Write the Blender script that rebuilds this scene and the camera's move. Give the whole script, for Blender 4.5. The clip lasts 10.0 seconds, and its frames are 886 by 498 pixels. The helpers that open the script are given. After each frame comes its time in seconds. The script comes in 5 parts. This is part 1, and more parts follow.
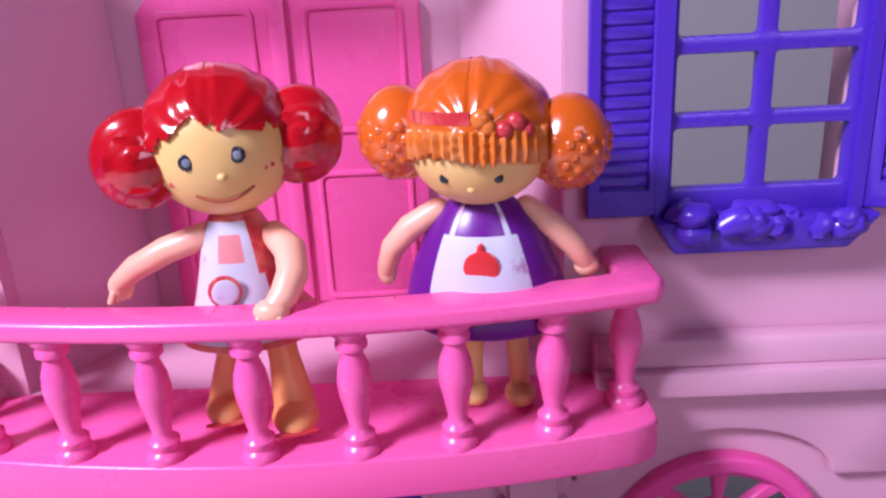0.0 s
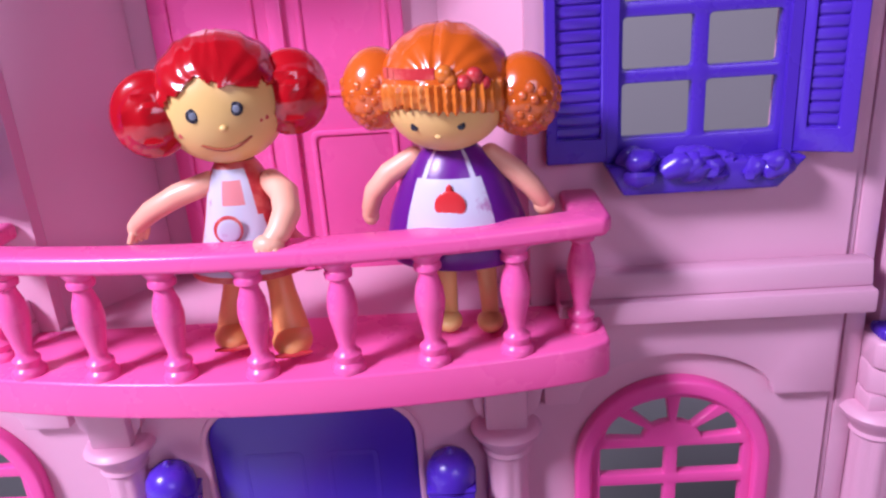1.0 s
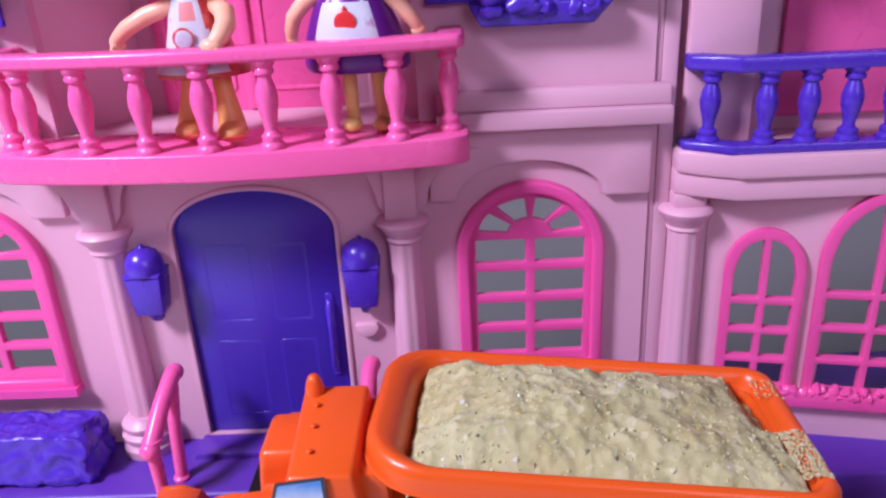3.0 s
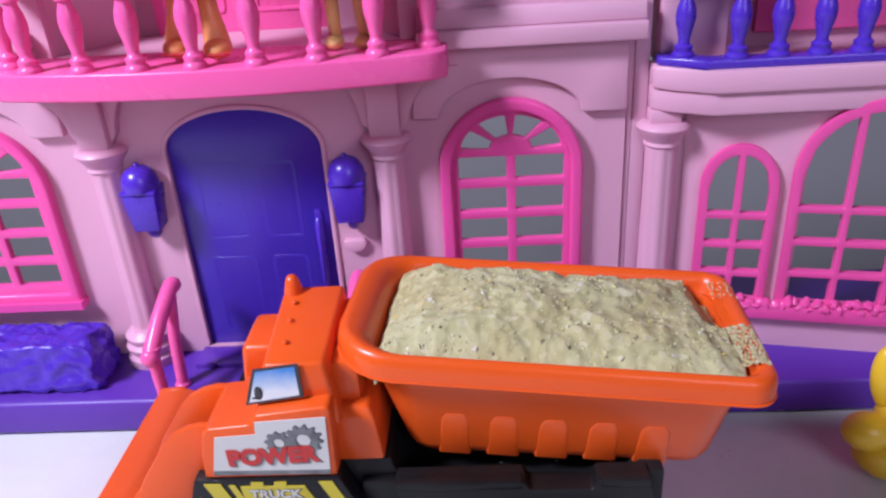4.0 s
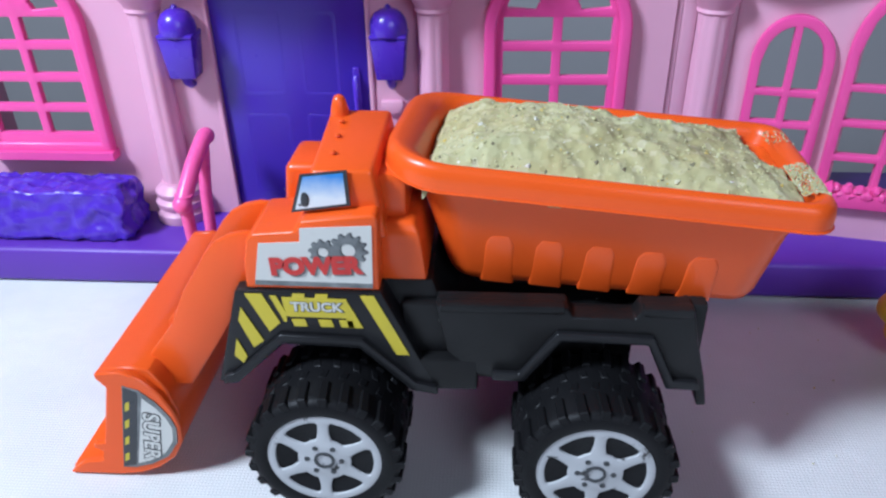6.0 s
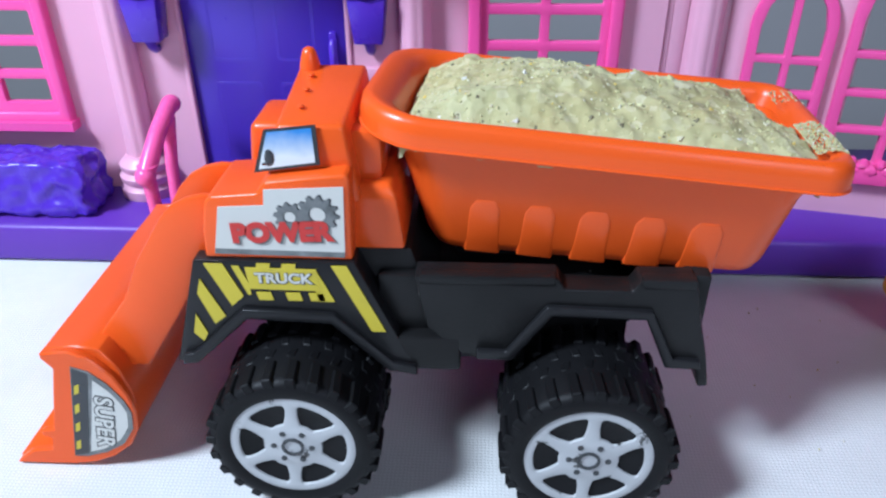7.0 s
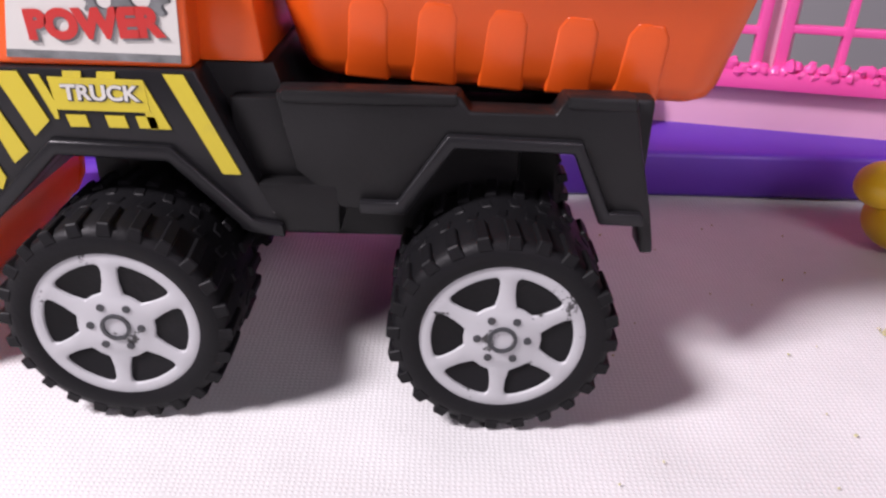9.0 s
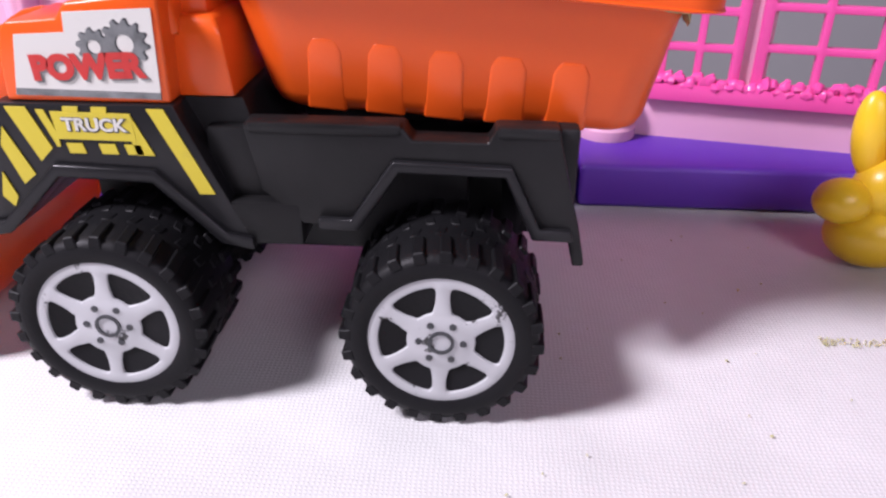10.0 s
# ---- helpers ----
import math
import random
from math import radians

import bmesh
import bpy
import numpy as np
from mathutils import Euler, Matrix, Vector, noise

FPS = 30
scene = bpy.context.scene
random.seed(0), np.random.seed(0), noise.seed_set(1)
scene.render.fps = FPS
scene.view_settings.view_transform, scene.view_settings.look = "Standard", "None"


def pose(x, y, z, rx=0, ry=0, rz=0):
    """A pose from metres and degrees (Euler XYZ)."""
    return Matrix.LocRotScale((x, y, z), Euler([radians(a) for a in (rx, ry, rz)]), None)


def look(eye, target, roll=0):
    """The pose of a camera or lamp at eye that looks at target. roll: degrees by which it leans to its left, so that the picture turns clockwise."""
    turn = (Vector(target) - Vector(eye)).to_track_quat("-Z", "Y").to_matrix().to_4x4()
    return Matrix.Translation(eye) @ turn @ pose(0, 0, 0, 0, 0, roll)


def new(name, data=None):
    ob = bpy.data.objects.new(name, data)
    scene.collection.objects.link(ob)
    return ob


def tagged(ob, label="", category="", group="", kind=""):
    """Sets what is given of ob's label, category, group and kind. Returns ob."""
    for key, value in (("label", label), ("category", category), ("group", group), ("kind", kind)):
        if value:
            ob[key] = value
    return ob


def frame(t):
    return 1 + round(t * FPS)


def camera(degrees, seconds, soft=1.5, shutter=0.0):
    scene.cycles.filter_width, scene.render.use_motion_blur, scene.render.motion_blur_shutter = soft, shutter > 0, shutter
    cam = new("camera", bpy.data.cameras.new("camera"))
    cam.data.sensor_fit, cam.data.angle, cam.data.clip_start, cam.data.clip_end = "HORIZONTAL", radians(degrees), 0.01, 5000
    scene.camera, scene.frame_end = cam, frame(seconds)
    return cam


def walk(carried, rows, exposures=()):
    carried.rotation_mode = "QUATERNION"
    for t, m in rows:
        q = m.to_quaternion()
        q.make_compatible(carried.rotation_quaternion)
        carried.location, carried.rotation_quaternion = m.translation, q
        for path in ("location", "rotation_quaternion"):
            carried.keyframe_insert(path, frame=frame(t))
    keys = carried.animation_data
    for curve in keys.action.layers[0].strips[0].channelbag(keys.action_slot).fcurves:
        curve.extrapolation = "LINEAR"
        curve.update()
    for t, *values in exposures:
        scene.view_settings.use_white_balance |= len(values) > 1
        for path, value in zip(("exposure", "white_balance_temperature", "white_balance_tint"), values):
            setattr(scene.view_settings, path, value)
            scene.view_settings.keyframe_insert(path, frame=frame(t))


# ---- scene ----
cam = camera(60.6, 10.0, 2.4)
PATH = [
    (0, (0.398, 0.433, 2.389), (0.353, 2.321, 1.731), -3.0),
    (0.5, (0.433, 0.343, 2.375), (0.351, 2.204, 1.648), -3.4),
    (1, (0.478, 0.191, 2.374), (0.406, 2.062, 1.67), -4.0),
    (1.5, (0.525, -0.029, 2.328), (0.454, 1.854, 1.658), -3.3),
    (2, (0.608, -0.206, 2.271), (0.543, 1.684, 1.62), -3.1),
    (2.5, (0.697, -0.388, 2.205), (0.629, 1.507, 1.569), -2.3),
    (3, (0.776, -0.608, 2.092), (0.721, 1.241, 1.332), -3.0),
    (3.2, (0.846, -0.644, 2.086), (0.783, 1.182, 1.272), -3.6),
    (4.3, (0.904, -0.777, 1.967), (0.785, 0.992, 1.041), -3.5),
    (4.5, (0.869, -0.802, 1.886), (0.738, 0.95, 0.931), -3.3),
    (5, (0.79, -0.857, 1.806), (0.629, 0.854, 0.783), -2.5),
    (5.5, (0.804, -0.871, 1.791), (0.648, 0.833, 0.757), -1.7),
    (6.8, (0.765, -0.796, 1.628), (0.676, 0.934, 0.628), -0.4),
    (7, (0.795, -0.751, 1.598), (0.707, 0.956, 0.56), -0.3),
    (7.5, (0.871, -0.703, 1.421), (0.811, 1.029, 0.422), -0.6),
    (8, (0.92, -0.651, 1.118), (0.865, 1.091, 0.136), -0.8),
    (8.5, (0.949, -0.6, 1.016), (0.928, 1.176, 0.097), 0.7),
    (9, (0.946, -0.606, 1.027), (0.967, 1.158, 0.083), 1.7),
    (9.3, (0.991, -0.656, 1.051), (0.952, 1.109, 0.113), 2.0),
    (9.5, (0.945, -0.747, 1.108), (0.909, 1.013, 0.159), 0.9),
    (9.7, (1.014, -0.78, 1.139), (0.935, 0.974, 0.181), 0.1),
    (10, (1.157, -0.744, 1.141), (1.051, 1.013, 0.193), 0.3),
]
EXPOSURES = [
    (0.0, -0.86, 5650, 43),
    (3.0, -0.86, 5550, 33),
    (5.0, -0.84, 5300, 16),
    (5.6, -0.80, 5150, 10),
    (7.0, -0.62, 5050, 6),
    (7.5, -0.52, 5080, 7),
    (8.0, -0.44, 5300, 9),
    (8.5, -1.20, 5700, 20),
    (8.9, -0.52, 6250, 27),
    (9.2, -0.38, 6250, 27),
    (10.0, -0.36, 6000, 28),
]
walk(cam, [(t, look(Vector(eye) / 10, Vector(target) / 10, roll)) for t, eye, target, roll in PATH], EXPOSURES)

# ---- all sizes below are in decimetres; part() turns them into metres ----
U = 0.1

# ---- light: a lamp above left, a weaker added fill in front, dark room ----
world = bpy.data.worlds.new("world")
scene.world = world
world.use_nodes = True
world.node_tree.nodes["Background"].inputs[0].default_value = (0.9, 0.95, 1.0, 1)
world.node_tree.nodes["Background"].inputs[1].default_value = 0.05


def area_lamp(name, eye, target, size_x, size_y, watts, colour):
    data = bpy.data.lights.new(name, "AREA")
    data.shape, data.size, data.size_y, data.energy, data.color = "RECTANGLE", size_x, size_y, watts, colour
    ob = new(name, data)
    ob.matrix_world = look(eye, target)
    return ob


area_lamp("studio_lamp", (-0.47, -0.20, 0.70), (0.07, 0.14, 0.12), 0.17, 0.17, 19.8, (1.0, 0.97, 0.93))
# added fill with no window behind it, pinkish to tint the shadows
area_lamp("front_fill", (0.75, -1.36, 0.85), (0.05, 0.2, 0.17), 0.8, 0.7, 13, (1.0, 0.92, 0.95))


# ---- materials ----
def nodes_of(name):
    m = bpy.data.materials.new(name)
    m.use_nodes = True
    t = m.node_tree
    return m, t.nodes, t.links, t.nodes["Principled BSDF"]


def noise_node(n, l, scale, detail=4.0, rough=0.55):
    c = n.new("ShaderNodeTexCoord")
    t = n.new("ShaderNodeTexNoise")
    t.inputs["Scale"].default_value, t.inputs["Detail"].default_value, t.inputs["Roughness"].default_value = scale, detail, rough
    l.new(c.outputs["Object"], t.inputs["Vector"])
    return t


def ramp_node(n, l, source, low, high, a, b):
    r = n.new("ShaderNodeValToRGB")
    r.color_ramp.elements[0].position, r.color_ramp.elements[1].position = low, high
    r.color_ramp.elements[0].color, r.color_ramp.elements[1].color = (*a, 1), (*b, 1)
    l.new(source, r.inputs[0])
    return r


def plastic(name, colour, rough=0.35, vary=0.12, coarse=9.0, fine=900.0, bump=0.04, coat=0.0, glow=0.0, spec=0.5):
    """Moulded plastic: faint clouding of the colour, uneven gloss, a very fine skin."""
    m, n, l, p = nodes_of(name)
    cloud = noise_node(n, l, coarse)
    dark = tuple(c * (1 - vary) for c in colour)
    light = tuple(min(1.0, c * (1 + vary * 0.6)) for c in colour)
    r = ramp_node(n, l, cloud.outputs["Fac"], 0.3, 0.7, dark, light)
    l.new(r.outputs[0], p.inputs["Base Color"])
    mid = noise_node(n, l, coarse * 7)
    g = n.new("ShaderNodeMapRange")
    g.inputs["To Min"].default_value, g.inputs["To Max"].default_value = rough * 0.75, rough * 1.3
    l.new(mid.outputs["Fac"], g.inputs["Value"])
    l.new(g.outputs[0], p.inputs["Roughness"])
    skin = noise_node(n, l, fine, 2.0)
    b = n.new("ShaderNodeBump")
    b.inputs["Strength"].default_value, b.inputs["Distance"].default_value = bump, 0.0004
    l.new(skin.outputs["Fac"], b.inputs["Height"])
    l.new(b.outputs[0], p.inputs["Normal"])
    p.inputs["Coat Weight"].default_value = coat
    p.inputs["Coat Roughness"].default_value = 0.08
    p.inputs["Specular IOR Level"].default_value = spec
    if glow > 0:
        # thin walls let some light through
        thin = n.new("ShaderNodeBsdfTranslucent")
        l.new(r.outputs[0], thin.inputs["Color"])
        both = n.new("ShaderNodeMixShader")
        both.inputs[0].default_value = glow
        l.new(p.outputs[0], both.inputs[1])
        l.new(thin.outputs[0], both.inputs[2])
        l.new(both.outputs[0], n["Material Output"].inputs[0])
    return m


def worn(name, colour, under, rough, scale, low, high, bump=0.1):
    """A painted face whose paint has rubbed off in flecks and shows what lies under it."""
    m, n, l, p = nodes_of(name)
    a = noise_node(n, l, scale, 8.0, 0.7)
    b = noise_node(n, l, scale * 0.22, 2.0)
    info = n.new("ShaderNodeObjectInfo")
    far = n.new("ShaderNodeMath")
    far.operation = "MULTIPLY"
    far.inputs[1].default_value = 40.0
    l.new(info.outputs["Random"], far.inputs[0])
    for one in (a, b):
        one.noise_dimensions = "4D"
        l.new(far.outputs[0], one.inputs["W"])
    mul = n.new("ShaderNodeMath")
    mul.operation = "MULTIPLY"
    l.new(a.outputs["Fac"], mul.inputs[0])
    l.new(b.outputs["Fac"], mul.inputs[1])
    r = ramp_node(n, l, mul.outputs[0], low, high, colour, under)
    l.new(r.outputs[0], p.inputs["Base Color"])
    p.inputs["Roughness"].default_value = rough
    k = n.new("ShaderNodeBump")
    k.inputs["Strength"].default_value, k.inputs["Distance"].default_value = bump, 0.0005
    l.new(a.outputs["Fac"], k.inputs["Height"])
    l.new(k.outputs[0], p.inputs["Normal"])
    return m


def woven_cloth(name):
    """White coarse cloth: crossing threads, soft creases, greyish soil."""
    m, n, l, p = nodes_of(name)
    c = n.new("ShaderNodeTexCoord")
    waves = []
    for axis in ("X", "Y"):
        w = n.new("ShaderNodeTexWave")
        w.wave_type, w.bands_direction, w.wave_profile = "BANDS", axis, "SIN"
        w.inputs["Scale"].default_value = 290.0
        w.inputs["Distortion"].default_value = 2.6
        w.inputs["Detail"].default_value = 1.0
        w.inputs["Detail Scale"].default_value = 1.4
        l.new(c.outputs["Object"], w.inputs["Vector"])
        waves.append(w)
    mul = n.new("ShaderNodeMath")
    mul.operation = "MULTIPLY"
    l.new(waves[0].outputs["Fac"], mul.inputs[0])
    l.new(waves[1].outputs["Fac"], mul.inputs[1])
    soil = noise_node(n, l, 7.0, 5.0, 0.6)
    tone = ramp_node(n, l, soil.outputs["Fac"], 0.32, 0.62, (0.58, 0.585, 0.575), (0.72, 0.725, 0.72))
    weave = ramp_node(n, l, mul.outputs[0], 0.0, 0.6, (0.92, 0.92, 0.915), (1.0, 1.0, 1.0))
    mix = n.new("ShaderNodeMix")
    mix.data_type, mix.blend_type = "RGBA", "MULTIPLY"
    mix.inputs[0].default_value = 0.8
    l.new(tone.outputs[0], mix.inputs[6])
    l.new(weave.outputs[0], mix.inputs[7])
    l.new(mix.outputs[2], p.inputs["Base Color"])
    p.inputs["Roughness"].default_value = 0.9
    p.inputs["Specular IOR Level"].default_value = 0.15
    k = n.new("ShaderNodeBump")
    k.inputs["Strength"].default_value, k.inputs["Distance"].default_value = 0.35, 0.0003
    l.new(mul.outputs[0], k.inputs["Height"])
    crease = noise_node(n, l, 26.0, 3.0)
    k2 = n.new("ShaderNodeBump")
    k2.inputs["Strength"].default_value, k2.inputs["Distance"].default_value = 0.25, 0.004
    l.new(crease.outputs["Fac"], k2.inputs["Height"])
    l.new(k.outputs[0], k2.inputs["Normal"])
    l.new(k2.outputs[0], p.inputs["Normal"])
    return m


def dusted(m, scale, amount, colour):
    """Scattered specks of pale dust over a finished plastic."""
    n, l = m.node_tree.nodes, m.node_tree.links
    p = n["Principled BSDF"]
    base = p.inputs["Base Color"].links[0].from_socket
    c = n.new("ShaderNodeTexCoord")
    v = n.new("ShaderNodeTexVoronoi")
    v.inputs["Scale"].default_value = scale
    l.new(c.outputs["Object"], v.inputs["Vector"])
    spot = n.new("ShaderNodeMapRange")
    spot.inputs["From Min"].default_value, spot.inputs["From Max"].default_value = 0.16, 0.08
    l.new(v.outputs["Distance"], spot.inputs["Value"])
    some = n.new("ShaderNodeSeparateColor")
    l.new(v.outputs["Color"], some.inputs[0])
    few = n.new("ShaderNodeMath")
    few.operation = "LESS_THAN"
    few.inputs[1].default_value = amount
    l.new(some.outputs[0], few.inputs[0])
    both = n.new("ShaderNodeMath")
    both.operation = "MULTIPLY"
    l.new(spot.outputs[0], both.inputs[0])
    l.new(few.outputs[0], both.inputs[1])
    mix = n.new("ShaderNodeMix")
    mix.data_type = "RGBA"
    l.new(both.outputs[0], mix.inputs[0])
    l.new(base, mix.inputs[6])
    mix.inputs[7].default_value = (*colour, 1)
    l.new(mix.outputs[2], p.inputs["Base Color"])
    return m


def sandy(name):
    """Pale sand: a different tone to every grain."""
    m, n, l, p = nodes_of(name)
    c = n.new("ShaderNodeTexCoord")
    v = n.new("ShaderNodeTexVoronoi")
    v.inputs["Scale"].default_value = 420.0
    l.new(c.outputs["Object"], v.inputs["Vector"])
    grain = ramp_node(n, l, v.outputs["Color"], 0.05, 0.95, (0.395, 0.375, 0.185), (0.60, 0.585, 0.39))
    for pos, col in ((0.25, (0.445, 0.43, 0.22)), (0.7, (0.50, 0.485, 0.27))):
        e = grain.color_ramp.elements.new(pos)
        e.color = (*col, 1)
    big = noise_node(n, l, 40.0, 4.0)
    tone = ramp_node(n, l, big.outputs["Fac"], 0.3, 0.7, (0.86, 0.78, 0.66), (0.98, 1.0, 1.0))
    mix = n.new("ShaderNodeMix")
    mix.data_type, mix.blend_type = "RGBA", "MULTIPLY"
    mix.inputs[0].default_value = 1.0
    l.new(grain.outputs[0], mix.inputs[6])
    l.new(tone.outputs[0], mix.inputs[7])
    l.new(mix.outputs[2], p.inputs["Base Color"])
    p.inputs["Roughness"].default_value = 0.85
    k = n.new("ShaderNodeBump")
    k.inputs["Strength"].default_value, k.inputs["Distance"].default_value = 0.4, 0.0005
    l.new(v.outputs["Distance"], k.inputs["Height"])
    l.new(k.outputs[0], p.inputs["Normal"])
    return m


def grains(name):
    """Loose grains: buff, white, grey and ochre, by the grain."""
    m, n, l, p = nodes_of(name)
    g = n.new("ShaderNodeNewGeometry")
    r = ramp_node(n, l, g.outputs["Random Per Island"], 0.0, 1.0, (0.20, 0.18, 0.11), (0.64, 0.63, 0.48))
    r.color_ramp.interpolation = "CONSTANT"
    for pos, col in ((0.07, (0.47, 0.45, 0.23)), (0.45, (0.52, 0.50, 0.28)), (0.82, (0.56, 0.43, 0.10)), (0.87, (0.55, 0.53, 0.36)), (0.96, (0.70, 0.69, 0.62))):
        e = r.color_ramp.elements.new(pos)
        e.color = (*col, 1)
    l.new(r.outputs[0], p.inputs["Base Color"])
    p.inputs["Roughness"].default_value = 0.8
    p.inputs["Specular IOR Level"].default_value = 0.25
    return m


def painted_wall(name, colour):
    m, n, l, p = nodes_of(name)
    a = noise_node(n, l, 1.6, 4.0)
    r = ramp_node(n, l, a.outputs["Fac"], 0.3, 0.7, tuple(c * 0.9 for c in colour), colour)
    l.new(r.outputs[0], p.inputs["Base Color"])
    p.inputs["Roughness"].default_value = 0.85
    return m


def sky_print(name):
    """The cab window's printed decal: blue sky fading to white cloud."""
    m, n, l, p = nodes_of(name)
    c = n.new("ShaderNodeTexCoord")
    s = n.new("ShaderNodeSeparateXYZ")
    l.new(c.outputs["Object"], s.inputs[0])
    q = n.new("ShaderNodeMapRange")
    q.inputs["From Min"].default_value, q.inputs["From Max"].default_value = 0.0905, 0.0985
    l.new(s.outputs["Z"], q.inputs["Value"])
    w = noise_node(n, l, 180.0, 3.0)
    add = n.new("ShaderNodeMath")
    add.operation = "ADD"
    l.new(q.outputs[0], add.inputs[0])
    sub = n.new("ShaderNodeMath")
    sub.operation = "MULTIPLY_ADD"
    sub.inputs[1].default_value, sub.inputs[2].default_value = 0.5, -0.25
    l.new(w.outputs["Fac"], sub.inputs[0])
    l.new(sub.outputs[0], add.inputs[1])
    r = ramp_node(n, l, add.outputs[0], 0.05, 0.75, (0.62, 0.66, 0.68), (0.06, 0.22, 0.55))
    l.new(r.outputs[0], p.inputs["Base Color"])
    p.inputs["Roughness"].default_value = 0.3
    return m


PALE_PINK = plastic("pale_pink_plastic", (0.80, 0.44, 0.595), 0.38, 0.06, 6.0, 700.0, 0.05, glow=0.2)
HOT_PINK = plastic("hot_pink_plastic", (0.94, 0.135, 0.425), 0.27, 0.05, 8.0, 700.0, 0.03, glow=0.15)
ROSE = plastic("rose_pink_plastic", (0.87, 0.095, 0.39), 0.3, 0.06, 8.0, 700.0, 0.03, glow=0.12)
PURPLE = plastic("violet_plastic", (0.080, 0.029, 0.46), 0.27, 0.1, 8.0, 700.0, 0.03)
DOOR_PURPLE = plastic("dark_violet_plastic", (0.060, 0.026, 0.40), 0.3, 0.1, 8.0, 700.0, 0.04)
PLINTH = plastic("plinth_purple_plastic", (0.105, 0.030, 0.36), 0.42, 0.12, 8.0, 700.0, 0.05)
ORANGE = plastic("orange_plastic", (0.84, 0.112, 0.007), 0.30, 0.08, 10.0, 800.0, 0.04, glow=0.16)
BLACK = plastic("black_plastic", (0.012, 0.012, 0.0135), 0.34, 0.3, 14.0, 900.0, 0.12, spec=0.3)
DARK_FRAME = plastic("dusty_black_plastic", (0.0105, 0.0105, 0.011), 0.40, 0.5, 30.0, 900.0, 0.15, spec=0.25)
dusted(DARK_FRAME, 330.0, 0.05, (0.30, 0.29, 0.27))
RUBBER = plastic("black_rubber", (0.007, 0.007, 0.008), 0.5, 0.3, 20.0, 1200.0, 0.2, spec=0.16)
RIM_WHITE = worn("chipped_white_paint", (0.42, 0.43, 0.44), (0.03, 0.03, 0.03), 0.38, 420.0, 0.345, 0.357)
STICKER_WHITE = worn("white_sticker", (0.56, 0.56, 0.52), (0.42, 0.41, 0.38), 0.35, 120.0, 0.30, 0.5, 0.03)
STICKER_YELLOW = worn("yellow_sticker", (0.52, 0.43, 0.02), (0.36, 0.30, 0.04), 0.35, 160.0, 0.3, 0.5, 0.03)
STICKER_DARK = plastic("dark_sticker", (0.035, 0.038, 0.042), 0.3, 0.2, 30.0)
STICKER_GREY = plastic("grey_sticker_print", (0.16, 0.17, 0.17), 0.3, 0.45, 260.0)
STICKER_RED = plastic("red_sticker_print", (0.48, 0.025, 0.02), 0.3, 0.1, 30.0)
SKY_PRINT = sky_print("sky_print")
YELLOW = plastic("yellow_plastic", (0.78, 0.50, 0.012), 0.32, 0.08, 12.0, 800.0, 0.05)
RED = plastic("red_plastic", (0.60, 0.03, 0.03), 0.3, 0.08)
SKIN_YELLOW = plastic("doll_face_vinyl", (0.76, 0.51, 0.17), 0.38, 0.05, 20.0, 900.0, 0.05)
SKIN_PINK = plastic("doll_arm_vinyl", (0.84, 0.43, 0.29), 0.4, 0.07, 25.0, 900.0, 0.05)
SKIN_TAN = plastic("doll_leg_vinyl", (0.72, 0.30, 0.10), 0.4, 0.08, 25.0, 900.0, 0.05)
HAIR_RED = plastic("glossy_red_paint", (0.46, 0.006, 0.010), 0.20, 0.15, 40.0, 260.0, 0.2, coat=0.6)
HAIR_ORANGE = plastic("glossy_orange_paint", (0.58, 0.105, 0.006), 0.20, 0.15, 40.0, 260.0, 0.2, coat=0.6)
FRINGE = worn("rubbed_orange_paint", (0.62, 0.16, 0.016), (0.74, 0.36, 0.10), 0.25, 130.0, 0.24, 0.36)
DRESS_RED = worn("patchy_red_paint", (0.50, 0.03, 0.035), (0.66, 0.16, 0.12), 0.35, 160.0, 0.24, 0.34)
BIB_PINK = worn("rubbed_pink_paint", (0.68, 0.24, 0.25), (0.70, 0.46, 0.46), 0.35, 160.0, 0.30, 0.42)
DRESS_PURPLE = plastic("purple_dress_vinyl", (0.13, 0.012, 0.24), 0.3, 0.12, 30.0)
APRON = worn("white_apron_paint", (0.54, 0.56, 0.68), (0.42, 0.22, 0.42), 0.30, 200.0, 0.335, 0.40)
EYE = plastic("eye_paint", (0.02, 0.022, 0.035), 0.25)
EYE_GREY = plastic("grey_eye_paint", (0.20, 0.24, 0.30), 0.25)
MOUTH = plastic("mouth_paint", (0.40, 0.10, 0.04), 0.35)
CLOTH = woven_cloth("white_woven_cloth")
SAND = sandy("pale_sand")
GRAINS = grains("sand_grains")
GREY_WALL = painted_wall("grey_wall_paint", (0.50, 0.50, 0.515))
# dark paint for the added room shell, to cut bounced fill light
DARK_ROOM = painted_wall("dark_room_paint", (0.12, 0.12, 0.12))


# ---- mesh tools ----
def thing(name, label, category, at=(0, 0, 0), group="", yaw=0.0):
    ob = new(name)
    ob.empty_display_size = 0.01
    ob.matrix_world = pose(at[0] * U, at[1] * U, at[2] * U, 0, 0, yaw)
    return tagged(ob, label, category, group)


def part(name, bm, material, parent=None, label="", smooth=40):
    """Links a bmesh, in decimetres, as one mesh object under a thing or a part."""
    bmesh.ops.scale(bm, vec=(U, U, U), verts=bm.verts)
    me = bpy.data.meshes.new(name)
    bm.to_mesh(me)
    bm.free()
    for one in material if isinstance(material, (list, tuple)) else (material,):
        me.materials.append(one)
    me.shade_smooth()
    if smooth < 180:
        me.set_sharp_from_angle(angle=radians(smooth))
    ob = new(name, me)
    ob.parent = parent
    if label:
        tagged(ob, label)
    return ob


def fresh():
    return bmesh.new()


